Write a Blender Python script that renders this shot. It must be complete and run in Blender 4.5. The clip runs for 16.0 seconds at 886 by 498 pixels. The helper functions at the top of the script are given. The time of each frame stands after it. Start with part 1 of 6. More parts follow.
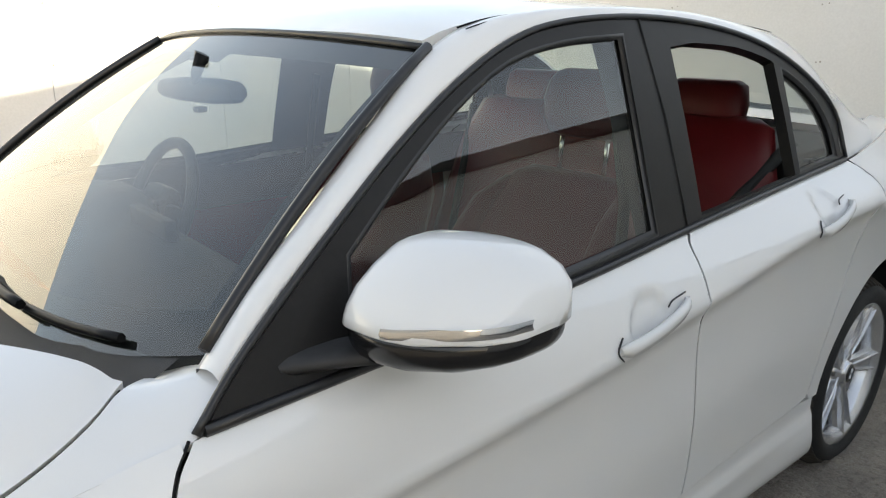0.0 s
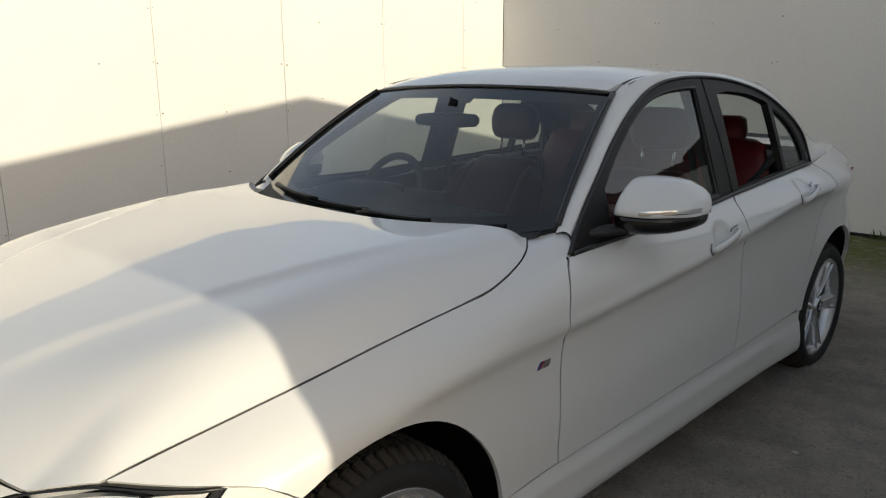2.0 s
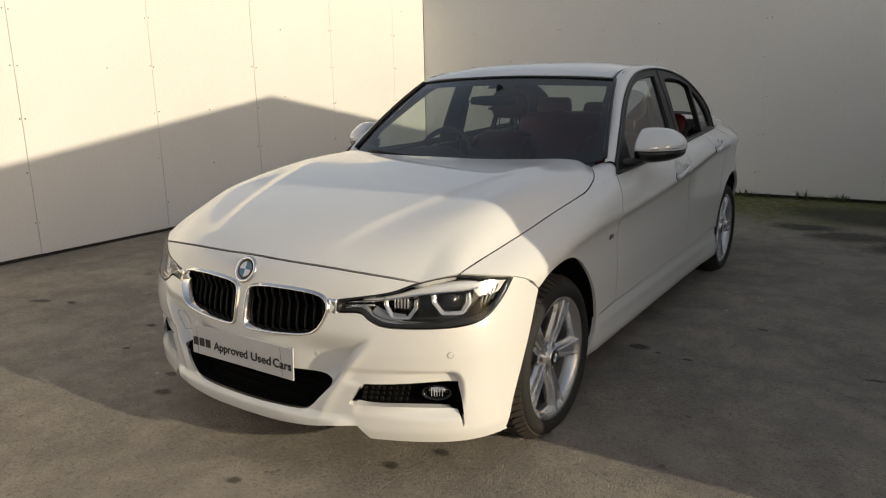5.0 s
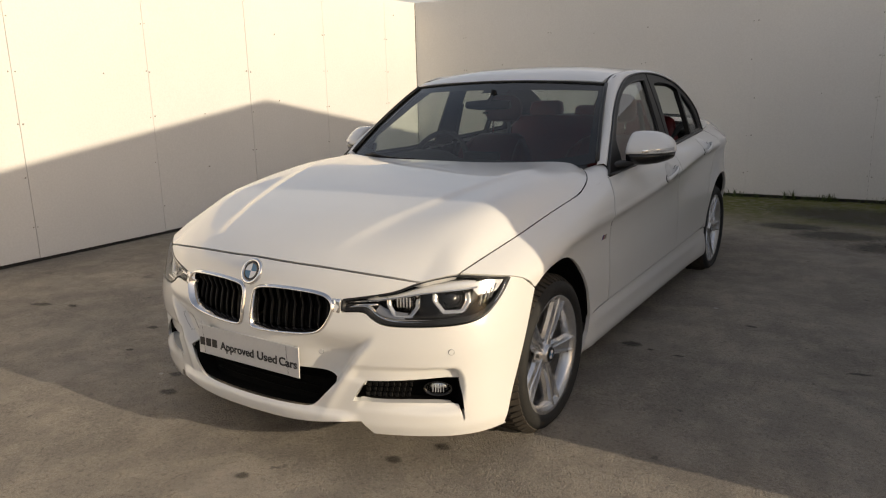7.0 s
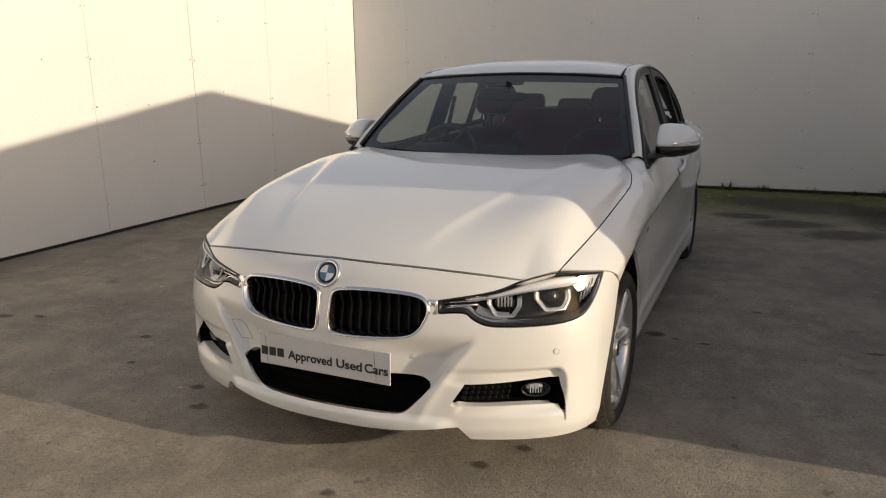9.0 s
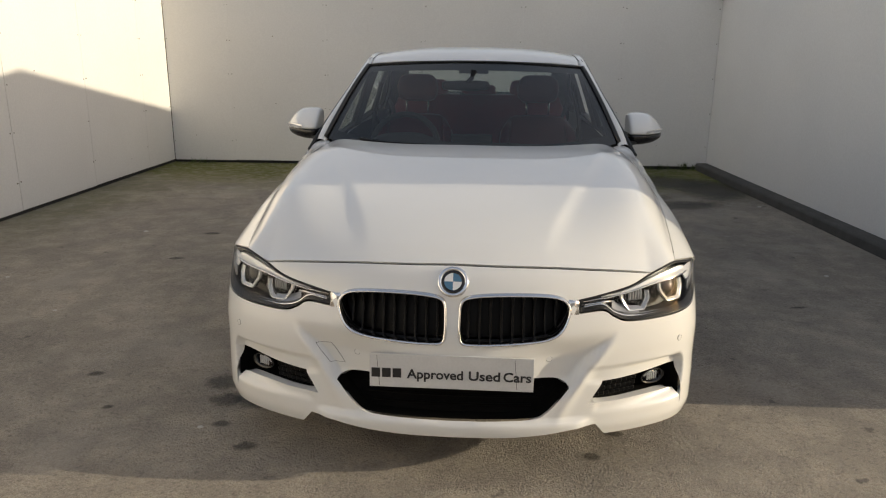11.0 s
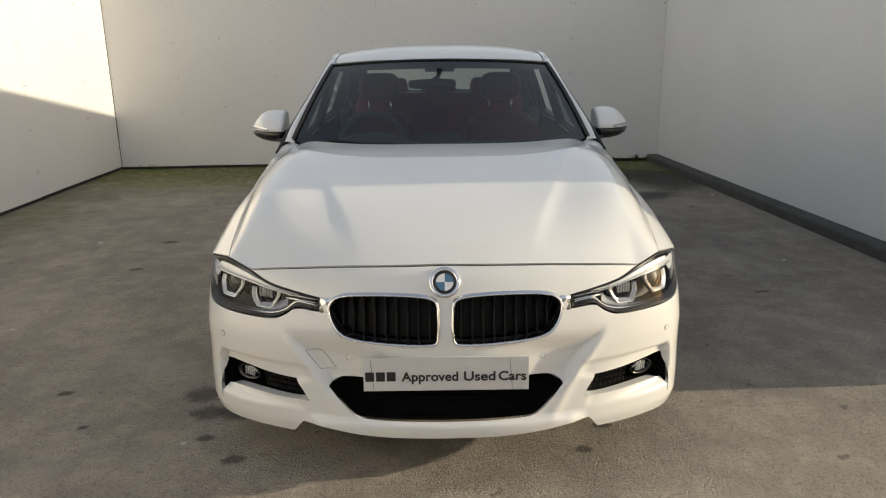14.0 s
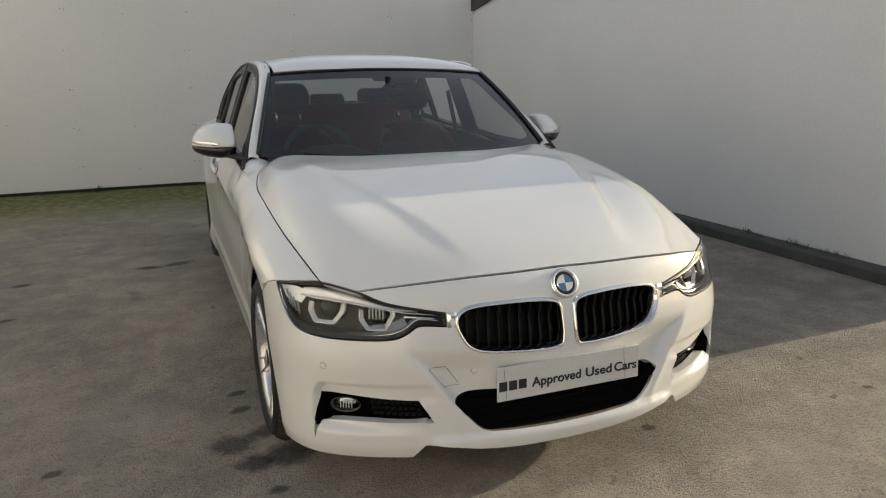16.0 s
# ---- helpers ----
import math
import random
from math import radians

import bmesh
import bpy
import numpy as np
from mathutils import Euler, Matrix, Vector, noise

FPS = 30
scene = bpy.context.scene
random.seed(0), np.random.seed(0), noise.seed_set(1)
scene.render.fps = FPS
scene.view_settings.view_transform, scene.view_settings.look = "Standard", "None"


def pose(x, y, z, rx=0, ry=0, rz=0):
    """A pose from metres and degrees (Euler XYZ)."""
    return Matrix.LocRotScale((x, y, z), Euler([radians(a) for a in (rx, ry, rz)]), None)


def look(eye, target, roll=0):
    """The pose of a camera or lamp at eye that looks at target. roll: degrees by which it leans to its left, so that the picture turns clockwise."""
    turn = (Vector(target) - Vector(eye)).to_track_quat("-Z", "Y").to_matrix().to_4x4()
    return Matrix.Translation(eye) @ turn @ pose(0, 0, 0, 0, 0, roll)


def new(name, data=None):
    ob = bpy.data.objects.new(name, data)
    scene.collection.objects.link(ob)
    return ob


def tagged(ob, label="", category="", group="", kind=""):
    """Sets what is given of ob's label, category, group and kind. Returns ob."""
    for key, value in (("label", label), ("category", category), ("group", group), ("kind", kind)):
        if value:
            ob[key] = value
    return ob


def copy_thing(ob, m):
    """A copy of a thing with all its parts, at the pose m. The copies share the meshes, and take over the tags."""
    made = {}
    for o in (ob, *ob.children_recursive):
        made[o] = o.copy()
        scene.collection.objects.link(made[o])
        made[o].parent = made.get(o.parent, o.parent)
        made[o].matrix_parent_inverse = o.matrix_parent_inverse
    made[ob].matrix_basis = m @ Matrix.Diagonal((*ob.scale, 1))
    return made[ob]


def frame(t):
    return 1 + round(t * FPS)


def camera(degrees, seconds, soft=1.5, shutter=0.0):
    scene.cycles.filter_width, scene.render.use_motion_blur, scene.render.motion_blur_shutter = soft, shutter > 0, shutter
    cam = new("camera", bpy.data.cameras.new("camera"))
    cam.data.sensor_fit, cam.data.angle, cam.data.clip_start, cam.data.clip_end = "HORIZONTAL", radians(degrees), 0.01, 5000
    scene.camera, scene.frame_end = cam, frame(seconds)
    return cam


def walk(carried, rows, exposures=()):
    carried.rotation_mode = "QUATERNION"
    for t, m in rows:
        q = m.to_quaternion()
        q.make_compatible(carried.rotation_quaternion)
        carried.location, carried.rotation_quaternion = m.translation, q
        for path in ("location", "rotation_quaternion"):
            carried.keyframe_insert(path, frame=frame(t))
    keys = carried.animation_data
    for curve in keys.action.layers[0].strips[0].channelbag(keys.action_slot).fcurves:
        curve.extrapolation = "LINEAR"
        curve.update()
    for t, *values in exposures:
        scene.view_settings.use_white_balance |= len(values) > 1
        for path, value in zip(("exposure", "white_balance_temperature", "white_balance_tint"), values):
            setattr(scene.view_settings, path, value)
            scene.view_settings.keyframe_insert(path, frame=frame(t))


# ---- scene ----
from mathutils.geometry import delaunay_2d_cdt

cam = camera(63.6, 16.0, 1.15)
PATH = [
    (0, (1.538, 1.244, 1.369), (0.098, 2.499, 0.777), 0.0),
    (0.5, (1.65, 0.951, 1.372), (0.199, 2.214, 0.825), 0.3),
    (1, (1.741, 0.653, 1.376), (0.308, 1.947, 0.855), -0.6),
    (1.5, (1.776, 0.276, 1.378), (0.392, 1.638, 0.899), -0.1),
    (2, (1.889, -0.045, 1.381), (0.511, 1.33, 0.922), -0.2),
    (2.5, (1.882, -0.366, 1.346), (0.557, 1.057, 0.876), -0.7),
    (3, (1.878, -0.678, 1.349), (0.615, 0.792, 0.854), -1.1),
    (3.5, (1.939, -0.951, 1.349), (0.722, 0.549, 0.831), -1.0),
    (4, (1.925, -1.289, 1.334), (0.778, 0.279, 0.86), -0.9),
    (6.5, (1.962, -1.656, 1.36), (0.897, -0.026, 0.905), -1.3),
    (7, (1.961, -1.662, 1.361), (0.896, -0.031, 0.909), -1.4),
    (7.5, (1.969, -1.652, 1.357), (0.902, -0.02, 0.912), -1.5),
    (8, (1.9, -1.667, 1.35), (0.852, -0.025, 0.896), -0.5),
    (8.5, (1.631, -1.839, 1.372), (0.724, -0.119, 0.905), -0.8),
    (9, (1.325, -1.892, 1.359), (0.517, -0.124, 0.885), -0.7),
    (9.5, (0.918, -2.006, 1.373), (0.292, -0.173, 0.876), -0.4),
    (12, (-0.037, -2.083, 1.418), (-0.025, -0.156, 0.883), 0.2),
    (12.5, (-0.039, -2.081, 1.419), (-0.02, -0.156, 0.877), -0.3),
    (13, (-0.038, -2.081, 1.412), (-0.017, -0.154, 0.875), -0.3),
    (13.5, (-0.035, -2.079, 1.415), (-0.013, -0.155, 0.87), -0.5),
    (14, (-0.021, -2.062, 1.413), (-0.007, -0.135, 0.876), -0.6),
    (14.5, (-0.138, -2.07, 1.403), (-0.055, -0.147, 0.86), 0.5),
    (15, (-0.448, -2.077, 1.397), (-0.209, -0.169, 0.847), -0.1),
    (15.5, (-0.755, -1.939, 1.377), (-0.315, -0.065, 0.833), -1.3),
    (16, (-1.169, -1.815, 1.392), (-0.452, -0.017, 0.888), -0.1),
]
# the camera brightens and dims its picture, and its white balance drifts
EXPOSURES = [(0.0, 1.40, 7050, 8), (0.5, 1.04, 7050, 8), (1.0, 0.71, 7050, 8), (1.5, 0.39, 7000, 8), (2.0, 0.11, 7000, 9), (3.0, -0.17, 7180, 10), (4.0, -0.11, 7220, 10),
             (7.0, 0.08, 7500, 15), (9.0, 0.08, 7470, 15), (12.5, 0.45, 7180, 10), (14.5, 0.43, 7180, 10), (16.0, 0.36, 7180, 10)]
walk(cam, [(t, look(eye, target, roll)) for t, eye, target, roll in PATH], EXPOSURES)

# ---- world, sun and exposure ----
GZ = 0.02  # the yard's surface
SUN_TAN = 0.224  # how steeply the sun stands
sun_way = Vector((-1.0, -0.035, -SUN_TAN)).normalized()
world = bpy.data.worlds.new("world")
scene.world = world
world.use_nodes = True
wn = world.node_tree
sky = wn.nodes.new("ShaderNodeTexSky")
sky.sky_type, sky.sun_disc = "NISHITA", False
sky.sun_elevation = math.atan(SUN_TAN)
sky.sun_rotation = math.atan2(-sun_way.x, -sun_way.y)
sky.air_density, sky.dust_density = 1.0, 2.0
haze = wn.nodes.new("ShaderNodeMix")
haze.data_type = "RGBA"
cloud, thick = wn.nodes.new("ShaderNodeTexNoise"), wn.nodes.new("ShaderNodeMapRange")  # soft broken cloud
cloud.inputs["Scale"].default_value, cloud.inputs["Detail"].default_value, cloud.inputs["Roughness"].default_value = 2.6, 6, 0.55
wn.links.new(wn.nodes.new("ShaderNodeTexCoord").outputs["Generated"], cloud.inputs["Vector"])
for key, v in (("From Min", 0.36), ("From Max", 0.66), ("To Min", 0.24), ("To Max", 0.66)):
    thick.inputs[key].default_value = v
wn.links.new(cloud.outputs["Fac"], thick.inputs["Value"])
# the haze thins overhead
up, thin, share = wn.nodes.new("ShaderNodeSeparateXYZ"), wn.nodes.new("ShaderNodeMapRange"), wn.nodes.new("ShaderNodeMath")
wn.links.new(cloud.inputs["Vector"].links[0].from_socket, up.inputs[0])
for key, v in (("From Min", 0.05), ("From Max", 0.95), ("To Min", 1.35), ("To Max", 0.42)):
    thin.inputs[key].default_value = v
wn.links.new(up.outputs["Z"], thin.inputs["Value"])
share.operation = "MULTIPLY"
wn.links.new(thick.outputs[0], share.inputs[0])
wn.links.new(thin.outputs[0], share.inputs[1])
wn.links.new(share.outputs[0], haze.inputs["Factor"])
haze.inputs["B"].default_value = (3.50, 3.5, 3.68, 1)
wn.links.new(sky.outputs[0], haze.inputs["A"])
wn.links.new(haze.outputs["Result"], wn.nodes["Background"].inputs[0])
wn.nodes["Background"].inputs[1].default_value = 0.168
sun = new("sun", bpy.data.lights.new("sun", "SUN"))
sun.data.energy, sun.data.angle, sun.data.color = 3.15, radians(0.55), (1.0, 0.925, 0.74)
sun.matrix_world = look((20, 1, 8), Vector((20, 1, 8)) + sun_way)


# ---- materials ----
def material(name, color, rough=0.5, metal=0.0, coat=0.0, vary=0.06, scale=6.0, bump=0.0, fine=120.0, spec=0.5, spread=None):
    """A surface with colour drift at two sizes and fine relief."""
    m = bpy.data.materials.new(name)
    m.use_nodes = True
    t = m.node_tree
    b = t.nodes["Principled BSDF"]
    b.inputs["Roughness"].default_value, b.inputs["Metallic"].default_value = rough, metal
    b.inputs["Coat Weight"].default_value, b.inputs["Coat Roughness"].default_value = coat, 0.03
    b.inputs["Specular IOR Level"].default_value = spec
    co = t.nodes.new("ShaderNodeTexCoord")
    n1, n2 = t.nodes.new("ShaderNodeTexNoise"), t.nodes.new("ShaderNodeTexNoise")
    for n, s in ((n1, scale), (n2, fine)):
        n.inputs["Scale"].default_value, n.inputs["Detail"].default_value = s, 5
        t.links.new(co.outputs["Object"], n.inputs["Vector"])
    add = t.nodes.new("ShaderNodeMath")
    add.operation = "ADD"
    t.links.new(n1.outputs["Fac"], add.inputs[0])
    t.links.new(n2.outputs["Fac"], add.inputs[1])
    ramp = t.nodes.new("ShaderNodeMapRange")
    ramp.inputs["From Min"].default_value, ramp.inputs["From Max"].default_value = 0.7, 1.3
    ramp.inputs["To Min"].default_value, ramp.inputs["To Max"].default_value = 1 - vary, 1 + vary
    t.links.new(add.outputs[0], ramp.inputs["Value"])
    mul = t.nodes.new("ShaderNodeMix")
    mul.data_type, mul.blend_type = "RGBA", "MULTIPLY"
    mul.inputs["Factor"].default_value = 1
    mul.inputs["A"].default_value = (*color, 1)
    t.links.new(ramp.outputs[0], mul.inputs["B"])
    t.links.new(mul.outputs["Result"], b.inputs["Base Color"])
    if bump:
        bp = t.nodes.new("ShaderNodeBump")
        bp.inputs["Strength"].default_value, bp.inputs["Distance"].default_value = bump, 0.004
        t.links.new(n2.outputs["Fac"], bp.inputs["Height"])
        t.links.new(bp.outputs[0], b.inputs["Normal"])
    return m


def glass_material(name, tint, rough=0.0, gloss=1.0, steep=3.6):
    """Thin tinted pane: clear through, with a true mirror by Fresnel."""
    m = bpy.data.materials.new(name)
    m.use_nodes = True
    t = m.node_tree
    out = t.nodes["Material Output"]
    t.nodes.remove(t.nodes["Principled BSDF"])
    clear, shine, mix, fres = (t.nodes.new(n) for n in ("ShaderNodeBsdfTransparent", "ShaderNodeBsdfGlossy", "ShaderNodeMixShader", "ShaderNodeLayerWeight"))
    clear.inputs[0].default_value = (*tint, 1)
    shine.inputs["Roughness"].default_value = rough
    fres.inputs["Blend"].default_value = 0.5
    power, share = t.nodes.new("ShaderNodeMath"), t.nodes.new("ShaderNodeMapRange")
    power.operation, power.inputs[1].default_value = "POWER", steep
    share.inputs["To Min"].default_value, share.inputs["To Max"].default_value = 0.06 * gloss, 0.95
    t.links.new(fres.outputs["Facing"], power.inputs[0])
    t.links.new(power.outputs[0], share.inputs["Value"])
    t.links.new(share.outputs[0], mix.inputs[0])
    t.links.new(clear.outputs[0], mix.inputs[1])
    t.links.new(shine.outputs[0], mix.inputs[2])
    t.links.new(mix.outputs[0], out.inputs[0])
    return m


PAINT = material("white paint", (0.77, 0.77, 0.76), 0.28, 0, 1.0, 0.012, 3.0, 0.02, 900)
BLACK_TRIM = material("satin black trim", (0.014, 0.014, 0.015), 0.35, 0, 0.1, 0.15, 30)
BLACK_GLOSS = material("gloss black", (0.007, 0.007, 0.008), 0.18, 0, 0.25, 0.05, 10)
FRAME_BLACK = material("satin black frame", (0.010, 0.0095, 0.0095), 0.42, 0, 0, 0.15, 30, spec=0.3)
BLACK_PLASTIC = material("grained black plastic", (0.022, 0.022, 0.023), 0.55, 0, 0, 0.2, 40, 0.3, 900)
RUBBER = material("tyre rubber", (0.011, 0.011, 0.011), 0.75, 0, 0, 0.3, 18, 0.3, 300)
TREAD = material("dusty tread", (0.040, 0.033, 0.026), 0.9, 0, 0, 0.35, 25, 0.3, 300)
CHROME = material("chrome", (0.82, 0.82, 0.83), 0.10, 1, 0, 0.03, 20)
ALLOY = material("silver alloy", (0.62, 0.63, 0.65), 0.27, 0.85, 0.3, 0.05, 20)
BARREL = material("dull inner rim", (0.40, 0.40, 0.41), 0.42, 0.7, 0, 0.2, 20)
MOUTH_BLACK = material("matt black duct", (0.004, 0.004, 0.004), 0.85, 0, 0, 0.2, 30, spec=0.06)
SLAT_BLACK = material("black slat", (0.004, 0.004, 0.0045), 0.42, 0, 0, 0.1, 30, spec=0.2)
DARK_METAL = material("brake iron", (0.16, 0.15, 0.14), 0.5, 0.8, 0, 0.3, 25)
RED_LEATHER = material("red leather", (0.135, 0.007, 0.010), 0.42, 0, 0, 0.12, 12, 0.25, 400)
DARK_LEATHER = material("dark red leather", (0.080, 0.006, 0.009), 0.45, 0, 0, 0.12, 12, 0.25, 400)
DARK_CLOTH = material("dark cabin trim", (0.020, 0.020, 0.021), 0.7, 0, 0, 0.2, 25, 0.3, 700)
HEADLINER = material("grey headliner", (0.10, 0.10, 0.10), 0.9, 0, 0, 0.1, 20, 0.2, 600)
PLATE_WHITE = material("plate white", (0.62, 0.62, 0.62), 0.35, 0, 0.3, 0.05, 12)
PLATE_INK = material("plate ink", (0.02, 0.02, 0.022), 0.4)
LIGHT_WHITE = material("white lamp plastic", (0.75, 0.76, 0.78), 0.25, 0, 0.5)
LAMP_GREY = material("lamp reflector", (0.30, 0.305, 0.32), 0.3, 0.6)
BROW = material("milky lamp plastic", (0.80, 0.81, 0.83), 0.20, 0.35, 0.6)
LAMP_SMOKE = material("smoked lamp housing", (0.026, 0.026, 0.028), 0.40, 0.0, 0.0, spec=0.3)
RING = material("grey ring plastic", (0.50, 0.51, 0.53), 0.2, 0.5, 0.5)
RED_LAMP = material("red lamp lens", (0.35, 0.01, 0.012), 0.1, 0, 1)
BLUE = material("emblem blue", (0.05, 0.16, 0.28), 0.25, 0, 0.6)
STRIPE_RED = material("stripe red", (0.26, 0.03, 0.04), 0.3, 0, 0.4)
STRIPE_BLUE = material("stripe blue", (0.04, 0.06, 0.25), 0.3, 0, 0.4)
GLASS = glass_material("window glass", (0.78, 0.83, 0.80), gloss=1.5)
WINDSCREEN = glass_material("windscreen glass", (0.70, 0.74, 0.705), gloss=1.7)
LENS = glass_material("lamp lens", (0.93, 0.94, 0.95), gloss=0.4, steep=6.0)
LEAF = material("weed leaf", (0.06, 0.09, 0.02), 0.6, 0, 0, 0.3, 40)


# ---- tools ----
def part(name, bm, mat, parent, label=""):
    """Links a bmesh (or mesh) as one mesh object under a thing or a part."""
    if isinstance(bm, bmesh.types.BMesh):
        me = bpy.data.meshes.new(name)
        bm.to_mesh(me)
        bm.free()
        me.materials.append(mat)
    else:
        me = bm
    ob = new(name, me)
    ob.parent = parent
    if label:
        ob["label"] = label
    return ob


def thing(name, label, category, at=(0, 0, 0), group="", kind=""):
    ob = new(name)
    ob.location = at
    ob.empty_display_size = 0.2
    return tagged(ob, label, category, group, kind)


def inside(p, poly):
    c, j = False, len(poly) - 1
    for i in range(len(poly)):
        (xi, yi), (xj, yj) = poly[i], poly[j]
        if (yi > p[1]) != (yj > p[1]) and p[0] < (xj - xi) * (p[1] - yi) / (yj - yi) + xi:
            c = not c
        j = i
    return c


def all_inside(pts, poly):
    """inside() for an array of points."""
    c = np.zeros(len(pts), bool)
    for (xi, yi), (xj, yj) in zip(poly, poly[-1:] + poly[:-1]):
        if yi != yj:
            c ^= ((yi > pts[:, 1]) != (yj > pts[:, 1])) & (pts[:, 0] < (xj - xi) * (pts[:, 1] - yi) / (yj - yi) + xi)
    return c


def inset(poly, d):
    """The closed outline moved inward by d."""
    area = sum(a[0] * b[1] - b[0] * a[1] for a, b in zip(poly, poly[1:] + poly[:1]))
    s = 1 if area > 0 else -1
    out = []
    for i, p in enumerate(poly):
        a, b = poly[i - 1], poly[(i + 1) % len(poly)]
        e1, e2 = Vector((p[0] - a[0], p[1] - a[1])), Vector((b[0] - p[0], b[1] - p[1]))
        if e1.length < 1e-6 or e2.length < 1e-6:
            out.append(p)
            continue
        e1.normalize(), e2.normalize()
        n = Vector((-e1.y - e2.y, e1.x + e2.x)) * s
        k = max(0.5, n.length / 2)
        n.normalize()
        out.append((p[0] + n.x * d / k, p[1] + n.y * d / k))
    return out


def finer(poly, step):
    out = []
    for a, b in zip(poly, poly[1:] + poly[:1]):
        k = max(1, round(math.dist(a, b) / step))
        out += [(a[0] + (b[0] - a[0]) * i / k, a[1] + (b[1] - a[1]) * i / k) for i in range(k)]
    return out


def panel(f, outline, holes=(), step=0.025, depth=0.018, gap=0.0, out=1, mirror=False, bm=None, thick=False):
    """A sheet cut to an outline (with holes) and laid on the surface f(a, b), its rims turned inward by depth.
    out: 1 or -1, the side to which the surface faces; thick: with a back face too."""
    outline = inset(list(outline), gap) if gap else list(outline)
    loops = [finer(l, step) for l in [outline, *holes]]
    pts, edges = [], []
    for l in loops:
        o = len(pts)
        pts += l
        edges += [(o + i, o + (i + 1) % len(l)) for i in range(len(l))]
    rim = np.array(pts)
    a0, b0 = rim.min(0)
    a1, b1 = rim.max(0)
    ii, jj = np.meshgrid(np.arange(1, int((a1 - a0) / step) + 1), np.arange(1, int((b1 - b0) / step) + 1), indexing="ij")
    grid = np.stack([a0 + ii * step + (jj % 2) * step * 0.5, b0 + jj * step], 2).reshape(-1, 2)
    ok = all_inside(grid, loops[0])
    for h in loops[1:]:
        ok &= ~all_inside(grid, h)
    pts += [(float(p[0]), float(p[1])) for p in grid[ok] if ((rim - p) ** 2).sum(1).min() > (0.5 * step) ** 2]
    vs, es, fs = delaunay_2d_cdt([Vector(p) for p in pts], edges, [], 0, 1e-6)[:3]
    keep = []
    mids = np.array([[sum(vs[i][k] for i in t) / len(t) for k in (0, 1)] for t in fs])
    held = all_inside(mids, loops[0])
    for h in loops[1:]:
        held &= ~all_inside(mids, h)
    for t, good in zip(fs, held):
        p, q, r = (vs[i] for i in t[:3])
        if abs((q - p).cross(r - p)) < 0.004 * step * step:
            continue  # sliver on a straight rim
        if good:
            keep.append(t)
    bm = bm or bmesh.new()
    s = -1 if mirror else 1
    used = sorted({i for t in keep for i in t})
    at, back, flip = {}, {}, (out * s < 0)
    for i in used:
        a, b = vs[i]
        p = Vector(f(a, b))
        e = 0.004
        n = (Vector(f(a + e, b)) - Vector(f(a - e, b))).cross(Vector(f(a, b + e)) - Vector(f(a, b - e)))
        n = n.normalized() * out if n.length > 1e-12 else Vector((0, 0, 1))
        at[i] = bm.verts.new((s * p.x, p.y, p.z))
        q = p - n * depth
        back[i] = (s * q.x, q.y, q.z)
    count = {}
    for t in keep:
        order = t[::-1] if flip else t
        face = bm.faces.new([at[i] for i in order])
        face.smooth = True
        for i in range(len(order)):
            e = (order[i], order[(i + 1) % len(order)])
            count[e] = count.get(e, 0) + 1
    if depth:
        rims = [e for e in count if (e[1], e[0]) not in count]
        low = {}
        for e in rims:
            for i in e:
                if i not in low:
                    low[i] = bm.verts.new(back[i])
        for i, j in rims:
            face = bm.faces.new((at[j], at[i], low[i], low[j]))
            face.smooth = False
            edge = bm.edges.get((at[i], at[j]))
            edge.smooth = False
        if thick:
            for i in used:
                if i not in low:
                    low[i] = bm.verts.new(back[i])
            for t in keep:
                order = t if flip else t[::-1]
                bm.faces.new([low[i] for i in order]).smooth = True
    return bm


def loft(rows, bm=None, smooth=True, closed=False, flip=False, mirror=False, caps=False):
    """A skin over rows of 3D points, all of one length."""
    bm = bm or bmesh.new()
    s = -1 if mirror else 1
    grid = [[bm.verts.new((s * p[0], p[1], p[2])) for p in r] for r in rows]
    turn = flip != mirror
    n = len(rows[0])
    for r0, r1 in zip(grid, grid[1:]):
        for i in range(n if closed else n - 1):
            q = (r0[i], r0[(i + 1) % n], r1[(i + 1) % n], r1[i])
            if len(set(q)) == 4:
                bm.faces.new(q[::-1] if turn else q).smooth = smooth
    if caps:
        for r in (grid[0], grid[-1]):
            bm.faces.new(r).smooth = False
        bmesh.ops.recalc_face_normals(bm, faces=bm.faces)
    return bm


def tube(points, r, sides=8, bm=None, mirror=False, caps=True):
    """A round bar along points; r: one radius or one for each point."""
    bm = bm or bmesh.new()
    s = -1 if mirror else 1
    pts = [Vector((s * p[0], p[1], p[2])) for p in points]
    rings, up = [], None
    for i, p in enumerate(pts):
        d = (pts[min(i + 1, len(pts) - 1)] - pts[max(i - 1, 0)]).normalized()
        side_way = d.cross(Vector((0, 0, 1)) if abs(d.z) < 0.95 else Vector((0, 1, 0))).normalized()
        if up is not None and side_way.dot(up) < 0:
            side_way = -side_way
        up = side_way
        o = d.cross(side_way)
        ri = r[i] if isinstance(r, (list, tuple)) else r
        rings.append([bm.verts.new(p + (side_way * math.cos(k * math.tau / sides) + o * math.sin(k * math.tau / sides)) * ri) for k in range(sides)])
    for a, b in zip(rings, rings[1:]):
        for k in range(sides):
            bm.faces.new((a[k], a[(k + 1) % sides], b[(k + 1) % sides], b[k])).smooth = True
    if caps:
        bm.faces.new(rings[0])
        bm.faces.new(rings[-1])
    bmesh.ops.recalc_face_normals(bm, faces=bm.faces)
    return bm


